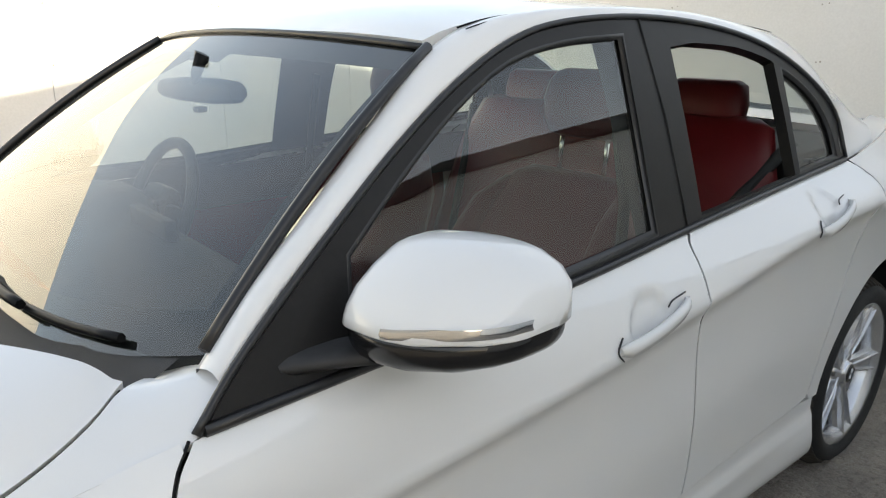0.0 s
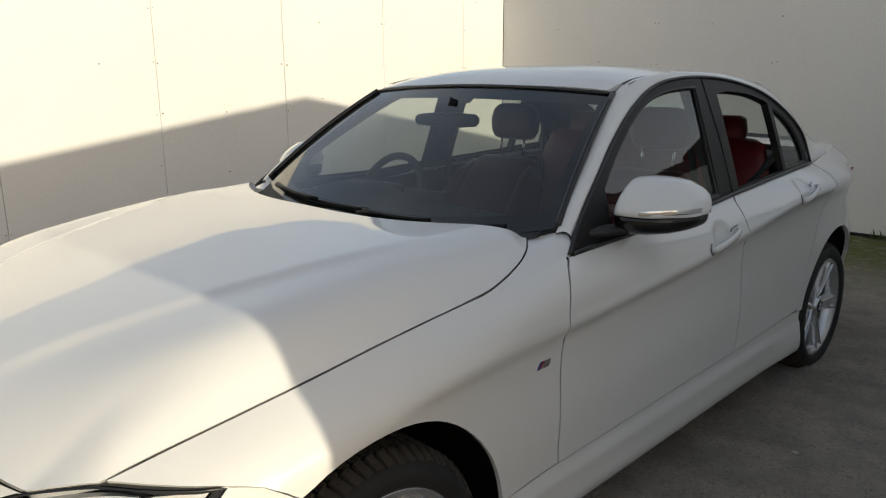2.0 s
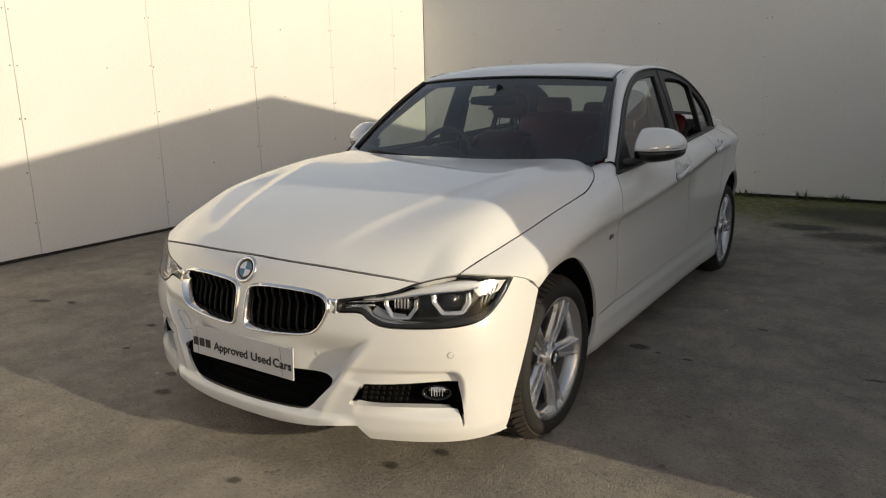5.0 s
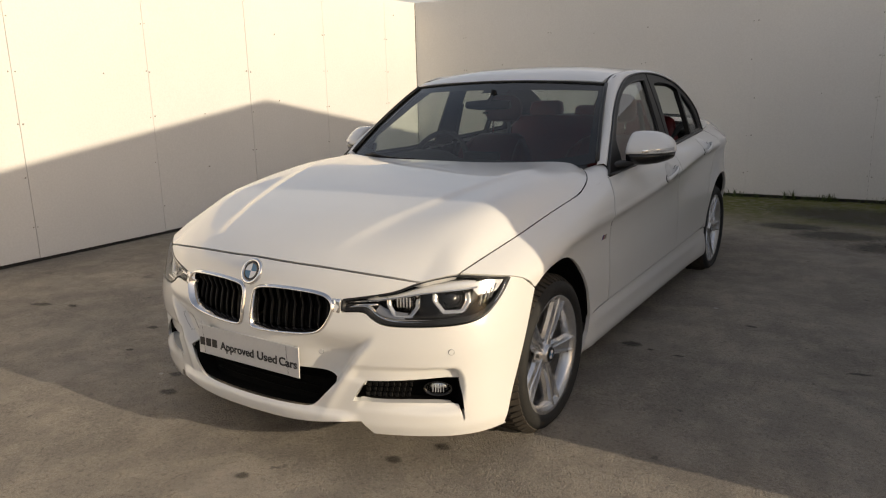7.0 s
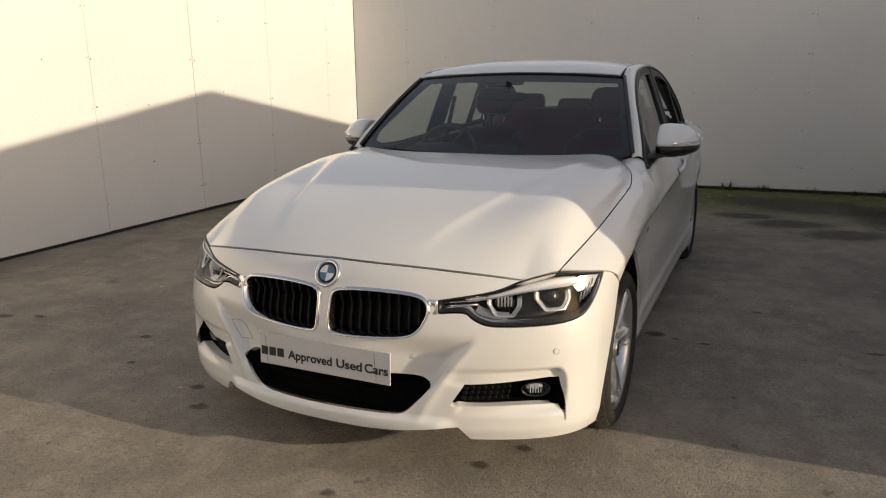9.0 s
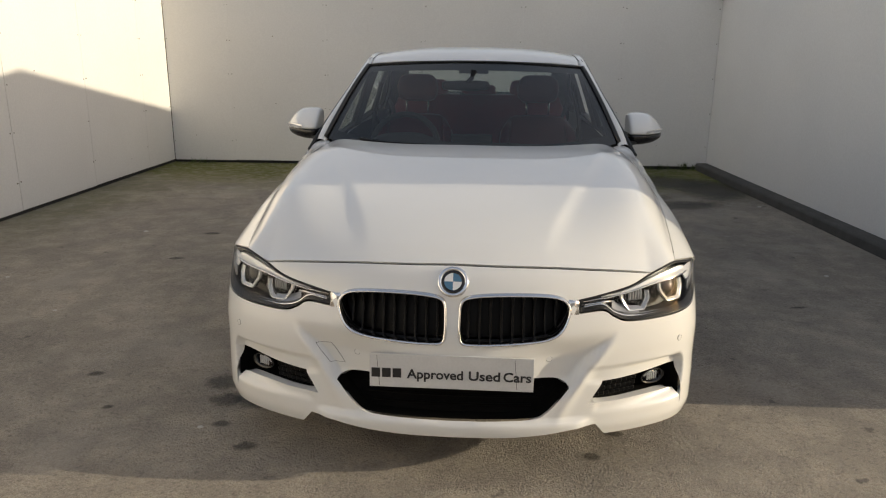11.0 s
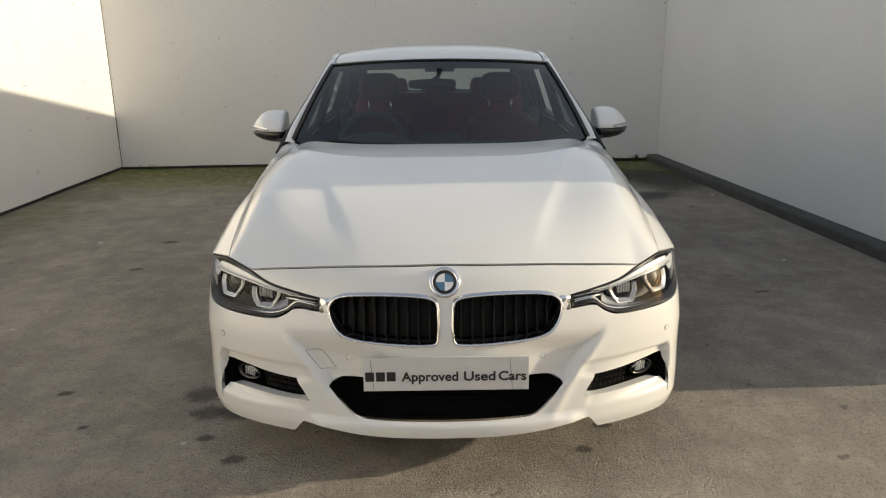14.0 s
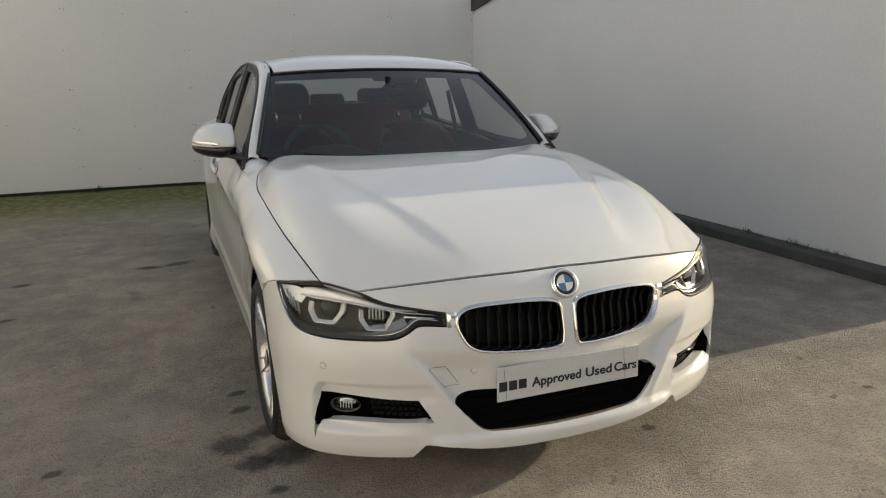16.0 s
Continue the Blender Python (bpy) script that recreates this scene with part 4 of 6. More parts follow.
for m in (False, True):
    frame_ob = cpart("window_frame", panel(lambda y, z: (house(y, z) + 0.004, y, z), DLO_LINE, [PANE_F, PANE_R, PANE_Q], step=0.03, depth=0.028, mirror=m, out=1, thick=True), FRAME_BLACK, None, "satin black window surround")
    for line, nm in ((PANE_F, "front_pane"), (PANE_R, "rear_pane"), (PANE_Q, "quarter_pane")):
        if nm == "rear_pane" and not m:
            continue  # this window is wound down
        pane = part(nm, panel(lambda y, z: (house(y, z) - 0.008, y, z), inset(line, -0.006), step=0.05, depth=0, mirror=m), GLASS, frame_ob)
        pane.visible_shadow = False
        seal = bmesh.new()
        loft([[(house(y, z) + 0.0045, y, z) for y, z in inset(line, -0.006)], [(house(y, z) + 0.006, y, z) for y, z in inset(line, -0.002)], [(house(y, z) - 0.004, y, z) for y, z in inset(line, 0.006)]], seal, closed=True, mirror=m)
        part("seal", seal, BLACK_TRIM, frame_ob)
    drip = chain(*[(house(y, z) + 0.006, y, z) for y, z in DLO], n=4)
    part("roof_seal", tube(drip, 0.0065, 6, mirror=m), BLACK_TRIM, frame_ob)
    part("belt_seal", tube([(belt(y)[0] + 0.002, y, belt(y)[1] + 0.004) for y in np.linspace(1.51, 3.45, 30)], 0.008, 6, mirror=m), BLACK_TRIM, frame_ob)
    part("pillar_seam", tube([(house(y, z) + 0.0052, y, z) for y, z in ((2.566, 1.388), (2.580, 1.197), (2.578, 0.966))], 0.0028, 5, mirror=m), RUBBER, frame_ob)

# windscreen with its dark printed border
screen = cpart("windscreen", loft([[glass_front(s, t) for s in np.linspace(-1, 1, 33)] for t in np.linspace(0, 1, 17)], flip=False), WINDSCREEN, None, "clear windscreen")
screen.visible_shadow = False
border = bmesh.new()
lift = lambda s, t, k=-0.0022: tuple(Vector(glass_front(s, t)) + Vector((0, -0.6 * k, 0.8 * k)))
for s in (1, -1):
    loft([[lift(s * (1.0 - k), t) for t in np.linspace(0, 1, 17)] for k in (0.0, 0.055)], border, flip=s > 0)
loft([[lift(s, t) for s in np.linspace(-1, 1, 33)] for t in (0.90, 1.0)], border)
loft([[lift(s, t) for s in np.linspace(-1, 1, 33)] for t in (0.0, 0.11)], border)
loft([[lift(s, t) for s in np.linspace(-0.13, 0.13, 9)] for t in (0.86, 0.96)], border)
part("border", border, SLAT_BLACK, screen)
for s in (1, -1):
    part("side_seal", tube([tuple(Vector(glass_front(s * 1.004, t)) + Vector((0, -0.004, 0.006))) for t in np.linspace(0, 1, 12)], 0.0095, 8), BLACK_TRIM, screen)
part("head_seal", tube([tuple(Vector(glass_front(s, 1.004)) + Vector((0, -0.002, 0.003))) for s in np.linspace(-1, 1, 20)], 0.006, 6), BLACK_TRIM, screen)
cowl = bmesh.new()
loft([[(s * 0.68, 1.22 + 0.18 * s * s, 0.915) for s in np.linspace(-1, 1, 17)], [(s * 0.70, 1.415 + 0.06 * abs(s) ** 2.5, 0.930 + 0.010 * s * s) for s in np.linspace(-1, 1, 17)], [(s * 0.70, 1.442 + 0.10 * abs(s) ** 2.5, 0.950 + 0.025 * s * s) for s in np.linspace(-1, 1, 17)]], cowl)
cpart("cowl_panel", cowl, BLACK_PLASTIC)


def wiper(x0, x1, lean):
    pts = []
    for k in range(13):
        x = x0 + (x1 - x0) * k / 12
        s = x / 0.73
        p = Vector(glass_front(s, 0.075 - 0.05 * abs(s) ** 2.5 + lean * k / 12))
        pts.append(tuple(p + Vector((0, -0.010, 0.006))))
    return pts


for x0, x1, lean in ((0.02, 0.60, -0.01), (-0.60, 0.06, 0.02)):
    blade_row = wiper(x0, x1, lean)
    blade = cpart("wiper", tube(blade_row, 0.007, 6), SLAT_BLACK, None, "black wiper at rest")
    part("arm", tube([tuple(Vector(p) + Vector((0, -0.012, 0.010))) for p in blade_row[1:8]], [0.012] + [0.008] * 6, 6), SLAT_BLACK, blade)

back_glass = cpart("rear_window", loft([[glass_back(s, t) for s in np.linspace(-1, 1, 21)] for t in np.linspace(0, 1, 9)], flip=True), GLASS)
back_glass.visible_shadow = False
edge = bmesh.new()
for t0, t1 in ((0.0, 0.07), (0.93, 1.0)):
    loft([[glass_back(s, t) for s in np.linspace(-1, 1, 21)] for t in (t0, t1)], edge, flip=True)
edge.transform(Matrix.Translation((0, 0.002, 0.003)))
part("border", edge, BLACK_GLOSS, back_glass)
# tail
lid = []
for y, z, w in ((3.95, 1.046, 0.60), (4.10, 1.042, 0.575), (4.30, 1.037, 0.52), (4.45, 1.034, 0.47), (4.52, 1.028, 0.45), (4.55, 0.99, 0.445), (4.56, 0.86, 0.44), (4.54, 0.74, 0.43)):
    lid.append([(s * w, y - 0.06 * s * s, z - 0.010 * s * s) for s in np.linspace(-1, 1, 15)])
cpart("trunk_lid", loft(lid), PAINT)
tail = []
for z, k in ((0.78, 0.0), (0.70, 0.01), (0.55, 0.02), (0.40, 0.015), (0.28, -0.01), (0.24, -0.03)):
    tail.append([((0.655 + k) * math.sin(a), 4.40 + (0.17 + k) * max(0.0, math.cos(a)) ** 0.7, z) for a in np.linspace(-math.pi / 2, math.pi / 2, 31)])
cpart("rear_bumper", loft(tail, flip=True), PAINT)
for m in (False, True):
    cpart("bumper_side", panel(f_side, [(3.97, 0.29), (4.30, 0.28), (4.44, 0.60), (4.10, 0.595)] + rear_arch(37.5, 0), step=0.04, mirror=m), PAINT)
    cpart("shoulder_strip", loft([[(belt(y)[0], y, belt(y)[1]) for y in np.linspace(3.78, 4.46, 9)], [(0.58 - (y - 3.97) * 0.22, y, 1.032) for y in np.linspace(3.97, 4.46, 9)]], mirror=m, flip=True), PAINT)
    lamp = panel(lambda y, z: (side(y, z) + 0.006, y, z), [(4.12, 0.93), (4.50, 0.94), (4.50, 0.80), (4.30, 0.80)], step=0.03, depth=0.02, mirror=m)
    cpart("tail_lamp", lamp, RED_LAMP, None, "red tail lamp lens")


# door mirrors
def mirror_row(x, y0, y1, z0, z1, p=2.6, n=20, flat=False):
    row = []
    for k in range(n):
        a = k * math.tau / n
        c, s = math.cos(a), math.sin(a)
        cy, sz = abs(c) ** (2 / p) * (1 if c > 0 else -1), abs(s) ** (2 / p) * (1 if s > 0 else -1)
        if flat:
            row.append((x, (y0 + y1) / 2 + cy * (y1 - y0) / 2, z0 + max(0, sz) * (z1 - z0)))
        else:
            row.append((x, (y0 + y1) / 2 + cy * (y1 - y0) / 2, (z0 + z1) / 2 + sz * (z1 - z0) / 2))
    return row


def shell_row(x, y0, y1, z0, z1):
    """A mirror housing's section: flat sole, raked front, flat roof falling a little to the glass."""
    dy, dz = y1 - y0, z1 - z0
    row = [(y1, z0), (y0 + 0.004, z0), (y0, z0 + 0.04 * dz), (y0 + 0.012 * dy, z0 + 0.15 * dz), (y0 + 0.04 * dy, z0 + 0.28 * dz), (y0 + 0.125 * dy, z0 + 0.51 * dz), (y0 + 0.27 * dy, z0 + 0.735 * dz), (y0 + 0.42 * dy, z0 + 0.90 * dz),
           (y0 + 0.49 * dy, z0 + 0.96 * dz), (y0 + 0.58 * dy, z0 + 0.993 * dz), (y0 + 0.70 * dy, z1), (y0 + 0.82 * dy, z0 + 0.985 * dz), (y1 - 0.012, z0 + 0.94 * dz), (y1 - 0.003, z0 + 0.90 * dz), (y1, z0 + 0.80 * dz)]
    return [(x, y, z) for y, z in row]


for m in (False, True):
    shell = [shell_row(*r) for r in ((0.820, 1.716, 1.870, 1.010, 1.090), (0.822, 1.703, 1.876, 1.010, 1.101), (0.827, 1.695, 1.881, 1.010, 1.107), (0.838, 1.691, 1.886, 1.010, 1.111), (0.87, 1.694, 1.900, 1.010, 1.113), (0.902, 1.702, 1.915, 1.010, 1.111),
                                     (0.925, 1.713, 1.926, 1.010, 1.107), (0.935, 1.719, 1.931, 1.010, 1.104), (0.945, 1.729, 1.936, 1.010, 1.100), (0.974, 1.760, 1.945, 1.011, 1.081), (0.991, 1.780, 1.943, 1.011, 1.063),
                                     (1.001, 1.798, 1.932, 1.012, 1.047), (1.008, 1.816, 1.915, 1.012, 1.033), (1.012, 1.832, 1.895, 1.013, 1.021))]
    mirror = cpart("door_mirror", loft(shell, closed=True, caps=True, mirror=m), PAINT, None, "white and black door mirror with indicator")
    under = [mirror_row(x, y0, y1, 1.013, z1, 3.2, 28, True) for x, y0, y1, z1 in ((0.816, 1.74, 1.85, 0.962), (0.824, 1.704, 1.880, 0.953), (0.85, 1.698, 1.895, 0.949), (0.90, 1.712, 1.918, 0.951), (0.95, 1.746, 1.942, 0.958),
                                                                          (0.980, 1.778, 1.946, 0.968), (0.998, 1.802, 1.925, 0.978), (1.007, 1.825, 1.90, 0.988), (1.010, 1.845, 1.885, 0.996))]
    part("under_shell", loft(under, closed=True, caps=True, mirror=m), BLACK_GLOSS, mirror)
    strip = []
    for dz in (1.013, 1.020, 1.027):
        strip.append([(x, y - 0.004 - (0.003 if dz == 1.020 else 0), dz + (x - 0.86) * 0.06) for x, y in chain((0.903, 1.703), (0.915, 1.710), (0.93, 1.722), (0.965, 1.756), (0.988, 1.782), (1.003, 1.812), (1.010, 1.85), n=3)])
    strip = [[(p[0] + (0.004 if p[1] > 1.75 else 0), p[1], p[2]) for p in r] for r in strip]
    part("indicator", loft(strip, mirror=m, flip=True), CHROME, mirror, "clear side indicator strip")
    part("mirror_glass", panel(lambda x, z: (x, 1.894 + (x - 0.83) * 0.40, z), [(0.885 + 0.052 * math.cos(a), 1.046 + 0.034 * math.sin(a)) for a in np.linspace(0, math.tau, 25)[:-1]], step=0.03, depth=0.01, mirror=m, out=-1), CHROME, mirror)
    arm = [mirror_row(x, y0, y1, z0, z1, 2.2, 14) for x, y0, y1, z0, z1 in ((0.765, 1.57, 1.74, 0.945, 0.985), (0.795, 1.60, 1.77, 0.942, 0.978), (0.82, 1.66, 1.83, 0.946, 0.976), (0.86, 1.71, 1.87, 0.952, 0.984))]
    part("arm", loft(arm, closed=True, caps=True, mirror=m), BLACK_PLASTIC, mirror)
    # handles
    for y0, z0, length, rise in HANDLES:
        rows = []
        for k in range(13):
            a = k / 12
            y, z = y0 + length * a, z0 + rise * a
            off = 0.022 * math.sin(math.pi * min(1, max(0, a))) ** 0.45 + 0.003
            h = 0.016 if 0 < k < 12 else 0.008
            x = side(y, z) + off
            rows.append([(x, y, z - h), (x + 0.005, y, z), (x, y, z + h), (x - 0.010, y, z + h * 0.7), (x - 0.012, y, z - h * 0.7)])
        handle = cpart("door_handle", loft(rows, closed=True, caps=True, mirror=m), PAINT)
        part("lock_gap", tube([(side(y, z) + 0.003, y, z) for y, z in chain((y0 + 0.002, z0 - 0.016), (y0 - 0.008, z0), (y0 + 0.012, z0 + 0.022), n=3)], 0.0018, 5, mirror=m), BLACK_TRIM, handle)
        part("lock_gap", tube([(side(y, z) + 0.004, y, z) for y, z in chain((y0 + length * 0.70, z0 + rise * 0.70 + 0.014), (y0 + length * 0.78, z0 + rise + 0.010), (y0 + length * 0.98, z0 + rise + 0.016), n=3)], 0.0018, 5, mirror=m), BLACK_TRIM, handle)
    # small striped badge on the fender
    for k, mt in enumerate((STRIPE_BLUE, STRIPE_RED, CHROME)):
        q = [(1.318 + k * 0.009, 0.664), (1.325 + k * 0.009, 0.664), (1.336 + k * 0.009, 0.684), (1.329 + k * 0.009, 0.684)]
        if k == 2:
            q = [(1.338, 0.664), (1.366, 0.664), (1.372, 0.684), (1.346, 0.684)]
        cpart("fender_badge", panel(lambda y, z: (side(y, z) + 0.002, y, z), q, step=0.01, depth=0.003, mirror=m), mt)
aerial = loft([[(s * w, y, roof(0, y) - 0.004 + h * (1 - abs(s) ** 1.6)) for s in np.linspace(-1, 1, 9)] for y, w, h in ((3.02, 0.012, 0.006), (3.10, 0.028, 0.022), (3.20, 0.034, 0.042), (3.28, 0.030, 0.055), (3.31, 0.012, 0.03))], flip=True)
cpart("roof_aerial", aerial, PAINT)


# ---- nose of the car ----
mirrored = lambda row: [(-a, b) for a, b in row][::-1]
nose_u = curve(*[(p[1], l) for l, p in zip(_length, _row)])  # length along the plan at a given y
LIGHT_LOW = chain((1.083, 0.704), (1.045, 0.666), (1.00, 0.632), (0.95, 0.604), (0.89, 0.587), (0.80, 0.580), (0.66, 0.578), (0.575, 0.582), (0.53, 0.600), (0.495, 0.620), (0.412, 0.616), n=4)
LIGHT = LIGHT_TOP[:-1] + LIGHT_LOW
KIDNEY = chain((0.016, 0.60), (0.020, 0.645), (0.040, 0.668), (0.10, 0.678), (0.20, 0.681), (0.31, 0.677), (0.362, 0.664), (0.384, 0.636), (0.380, 0.600), (0.350, 0.552),
               (0.30, 0.527), (0.20, 0.517), (0.06, 0.513), (0.024, 0.524), (0.016, 0.56), (0.016, 0.60), n=4)[:-1]
MOUTH_R = chain((0.0, 0.398), (0.20, 0.397), (0.30, 0.395), (0.355, 0.388), (0.386, 0.368), (0.374, 0.349), (0.345, 0.318), (0.304, 0.277), (0.262, 0.262), (0.12, 0.258), (0.0, 0.257), n=3)
MOUTH = MOUTH_R + mirrored(MOUTH_R)[1:-1]
SIDE_MOUTH = [(0.452, 0.307), (0.475, 0.345), (0.500, 0.381), (0.55, 0.383), (0.66, 0.387), (0.79, 0.392), (0.830, 0.388), (0.836, 0.34), (0.843, 0.25), (0.838, 0.238), (0.832, 0.27), (0.826, 0.292), (0.80, 0.297), (0.65, 0.305)]
low_edge = chain((0.0, 0.200), (0.18, 0.203), (0.30, 0.213), (0.40, 0.228), (0.480, 0.231), n=3) + chain((0.521, 0.185), (0.72, 0.184), (0.85, 0.182), (1.035, 0.176), n=3)
arch_edge = [(float(nose_u(y)), z) for y, z in chain((0.405, 0.185), (0.44, 0.29), (0.49, 0.39), (0.555, 0.53), (0.600, 0.632), n=3)]
fender_seam = [(float(nose_u(y)), z) for y, z in chain((0.595, 0.634), (0.527, 0.685), (0.46, 0.703), n=2)][1:]
top_edge = [(u, z - 0.0025) for u, z in top_seam[::-1]]
right_half = low_edge + arch_edge + fender_seam + [(u, z - 0.002) for u, z in LIGHT_LOW] + [p for p in LIGHT_TOP if p[0] < 0.696] + top_edge[:-1]
bumper_line = right_half + [(0.0, top_edge[-1][1])] + mirrored(right_half)[:-1]
bumper = cpart("front_bumper", panel(nose, bumper_line, [KIDNEY, mirrored(KIDNEY), MOUTH, SIDE_MOUTH, mirrored(SIDE_MOUTH)], step=0.0095, gap=0.0015, depth=0.03), PAINT)

# the dark space behind the openings
for s in (1, -1):
    deep = lambda u, z, k=0.075: nose(u, z, k)
    poly = [(s * a, b) for a, b in inset(SIDE_MOUTH, -0.012)]
    part("intake_back", panel(deep, poly[::s], step=0.04, depth=0), MOUTH_BLACK, bumper)
    part("intake_duct", loft([[nose(s * u, z, k) for u, z in inset(SIDE_MOUTH, -0.003)] for k in (0.012, 0.080)], closed=True), MOUTH_BLACK, bumper)
    mesh = bmesh.new()
    for i in range(8):
        for j in range(4):
            u, z = s * (0.495 + i * 0.021 + j * 0.004), 0.322 + j * 0.018
            o = Vector(nose(u, z, 0.034))
            block(o.x - 0.0085, o.x + 0.0085, o.y - 0.004, o.y + 0.004, o.z - 0.007, o.z + 0.007, 0.002, mesh, 1)
    part("intake_mesh", mesh, SLAT_BLACK, bumper)
    c = Vector(nose(s * 0.752, 0.337, 0.036))
    turn = Matrix.Translation(c) @ Matrix.Rotation(radians(-28 * -s), 4, "Z")
    ring = lathe([(0.03, 0.0), (0.028, 0.034), (-0.002, 0.040), (-0.006, 0.037), (0.012, 0.032)], 28, "y")
    ring.transform(turn @ Matrix.Diagonal((1.30, 1, 0.70, 1)))
    fog = part("fog_lamp", ring, BLACK_GLOSS, bumper, "round fog lamp with a clear lens")
    lens = lathe([(-0.004, 0.0), (-0.002, 0.02), (0.004, 0.033)], 28, "y")
    lens.transform(turn @ Matrix.Diagonal((1.30, 1, 0.70, 1)))
    part("lens", lens, LENS, fog)
    bulb = lathe([(0.020, 0.027), (0.012, 0.020), (0.014, 0.009), (0.006, 0.006), (0.004, 0.0)], 24, "y")
    bulb.transform(turn @ Matrix.Diagonal((1.30, 1, 0.70, 1)))
    part("reflector", bulb, CHROME, fog)
    for k in (-2, -1, 0, 1, 2):
        rib = block(k * 0.009 - 0.0012, k * 0.009 + 0.0012, 0.0, 0.006, -0.014, 0.016, 0.0005, None, 1)
        rib.transform(turn)
        part("lens_rib", rib, LIGHT_WHITE, fog)
    for u, z in ((0.320, 0.460), (0.800, 0.491)):
        o, q = Vector(nose(s * u, z)), Vector(nose(s * u, z, 0.01))
        n = (q - o).normalized()
        disc = lathe([(-0.0018, 0.0), (-0.0018, 0.0088), (0.0, 0.0094), (0.006, 0.0094)], 20, "y")
        for face in disc.faces:
            face.smooth = False
        disc.transform(Matrix.Translation(o) @ Vector((0, 1, 0)).rotation_difference(n).to_matrix().to_4x4())
        part("parking_sensor", disc, PAINT, bumper)
        rimring = lathe([(-0.0010, 0.0094), (-0.0015, 0.0104), (0.004, 0.0104)], 20, "y")
        rimring.transform(Matrix.Translation(o) @ Vector((0, 1, 0)).rotation_difference(n).to_matrix().to_4x4())
        part("sensor_ring", rimring, RING, bumper)
part("intake_back", panel(lambda u, z: nose(u, z, 0.07), inset(MOUTH, -0.012), step=0.04, depth=0), MOUTH_BLACK, bumper)
part("intake_duct", loft([[nose(u, z, k) for u, z in inset(MOUTH, 0.002)] for k in (0.008, 0.078)], closed=True), MOUTH_BLACK, bumper)
for z in (0.285, 0.315, 0.345, 0.375):
    w = 0.25 + (z - 0.257) * 0.75
    part("intake_bar", tube([nose(u, z, 0.062) for u in np.linspace(-w, w, 20)], 0.004, 6), MOUTH_BLACK, bumper)
tow = [(-0.467, 0.477), (-0.415, 0.481), (-0.368, 0.415), (-0.418, 0.413)]
part("tow_cover", panel(lambda u, z: nose(u, z, -0.0008), tow[::-1], step=0.006, depth=0.003), PAINT, bumper)
part("tow_seam", tube([nose(u, z, -0.0004) for u, z in finer(tow + tow[:1], 0.01)], 0.0008, 5), BLACK_TRIM, bumper)


def ring_strip(line, width, raise_by, f, mat_bm=None, k=5):
    """A rounded frame that follows a closed outline on the nose."""
    rows = []
    for i in range(k + 1):
        a = i / k
        rows.append([f(u, z, -raise_by * math.sin(math.pi * min(1, a * 1.0 + 0.0)) + (0.03 * max(0, a - 0.8) / 0.2)) for u, z in inset(line, width * a)])
    return loft(rows, mat_bm, closed=True)


for s in (1, -1):
    line = KIDNEY if s > 0 else mirrored(KIDNEY)
    grille = cpart("kidney_grille", ring_strip(line, 0.0135, 0.010, nose), CHROME, None, "black slatted grille half in a chrome frame")
    inner = inset(line, 0.010)
    part("backing", panel(lambda u, z: nose(u, z, 0.06), inner, step=0.05, depth=0), SLAT_BLACK, grille)
    for i in range(9):
        u = 0.050 + i * 0.0365
        zs = [z for k in range(60) for z in [0.515 + k * 0.17 / 60] if inside((s * u, z), inner)]
        if not zs:
            continue
        z0, z1 = zs[0], zs[-1]
        rows = []
        for j in range(9):
            z = z0 + (z1 - z0) * j / 8
            r0, r1 = 0.036 - 0.020 * ease((j - 5.0) / 2.0), 0.058
            rows.append([nose(s * (u - 0.0015), z, r1), nose(s * (u - 0.0045), z, r0 + 0.006), nose(s * (u - 0.003), z, r0), nose(s * (u + 0.003), z, r0),
                         nose(s * (u + 0.0045), z, r0 + 0.006), nose(s * (u + 0.0015), z, r1)])
        b = loft(rows, closed=True)
        bmesh.ops.recalc_face_normals(b, faces=b.faces)
        part("slat", b, SLAT_BLACK, grille)

# chrome bridge from grille to lamp, and the headlights
for s in (1, -1):
    rows = []
    for z, u0, u1, k in ((0.606, 0.376, 0.404, 0.004), (0.612, 0.374, 0.408, -0.003), (0.630, 0.376, 0.409, -0.001), (0.646, 0.378, 0.410, -0.005), (0.656, 0.378, 0.410, -0.003), (0.660, 0.380, 0.408, 0.006)):
        rows.append([nose(s * u0, z, 0.010), nose(s * u0, z, k), nose(s * (u0 * 0.5 + u1 * 0.5), z, k + 0.0035), nose(s * u1, z, k), nose(s * u1, z, 0.012)])
    cpart("chrome_bridge", loft(rows, flip=s > 0), CHROME)
def lamp(u, z, k):
    """A place inside the lamp, shallower towards its outer corner."""
    return nose(u, z, k * (1 - 0.78 * ease((abs(u) - 0.80) / 0.22)))


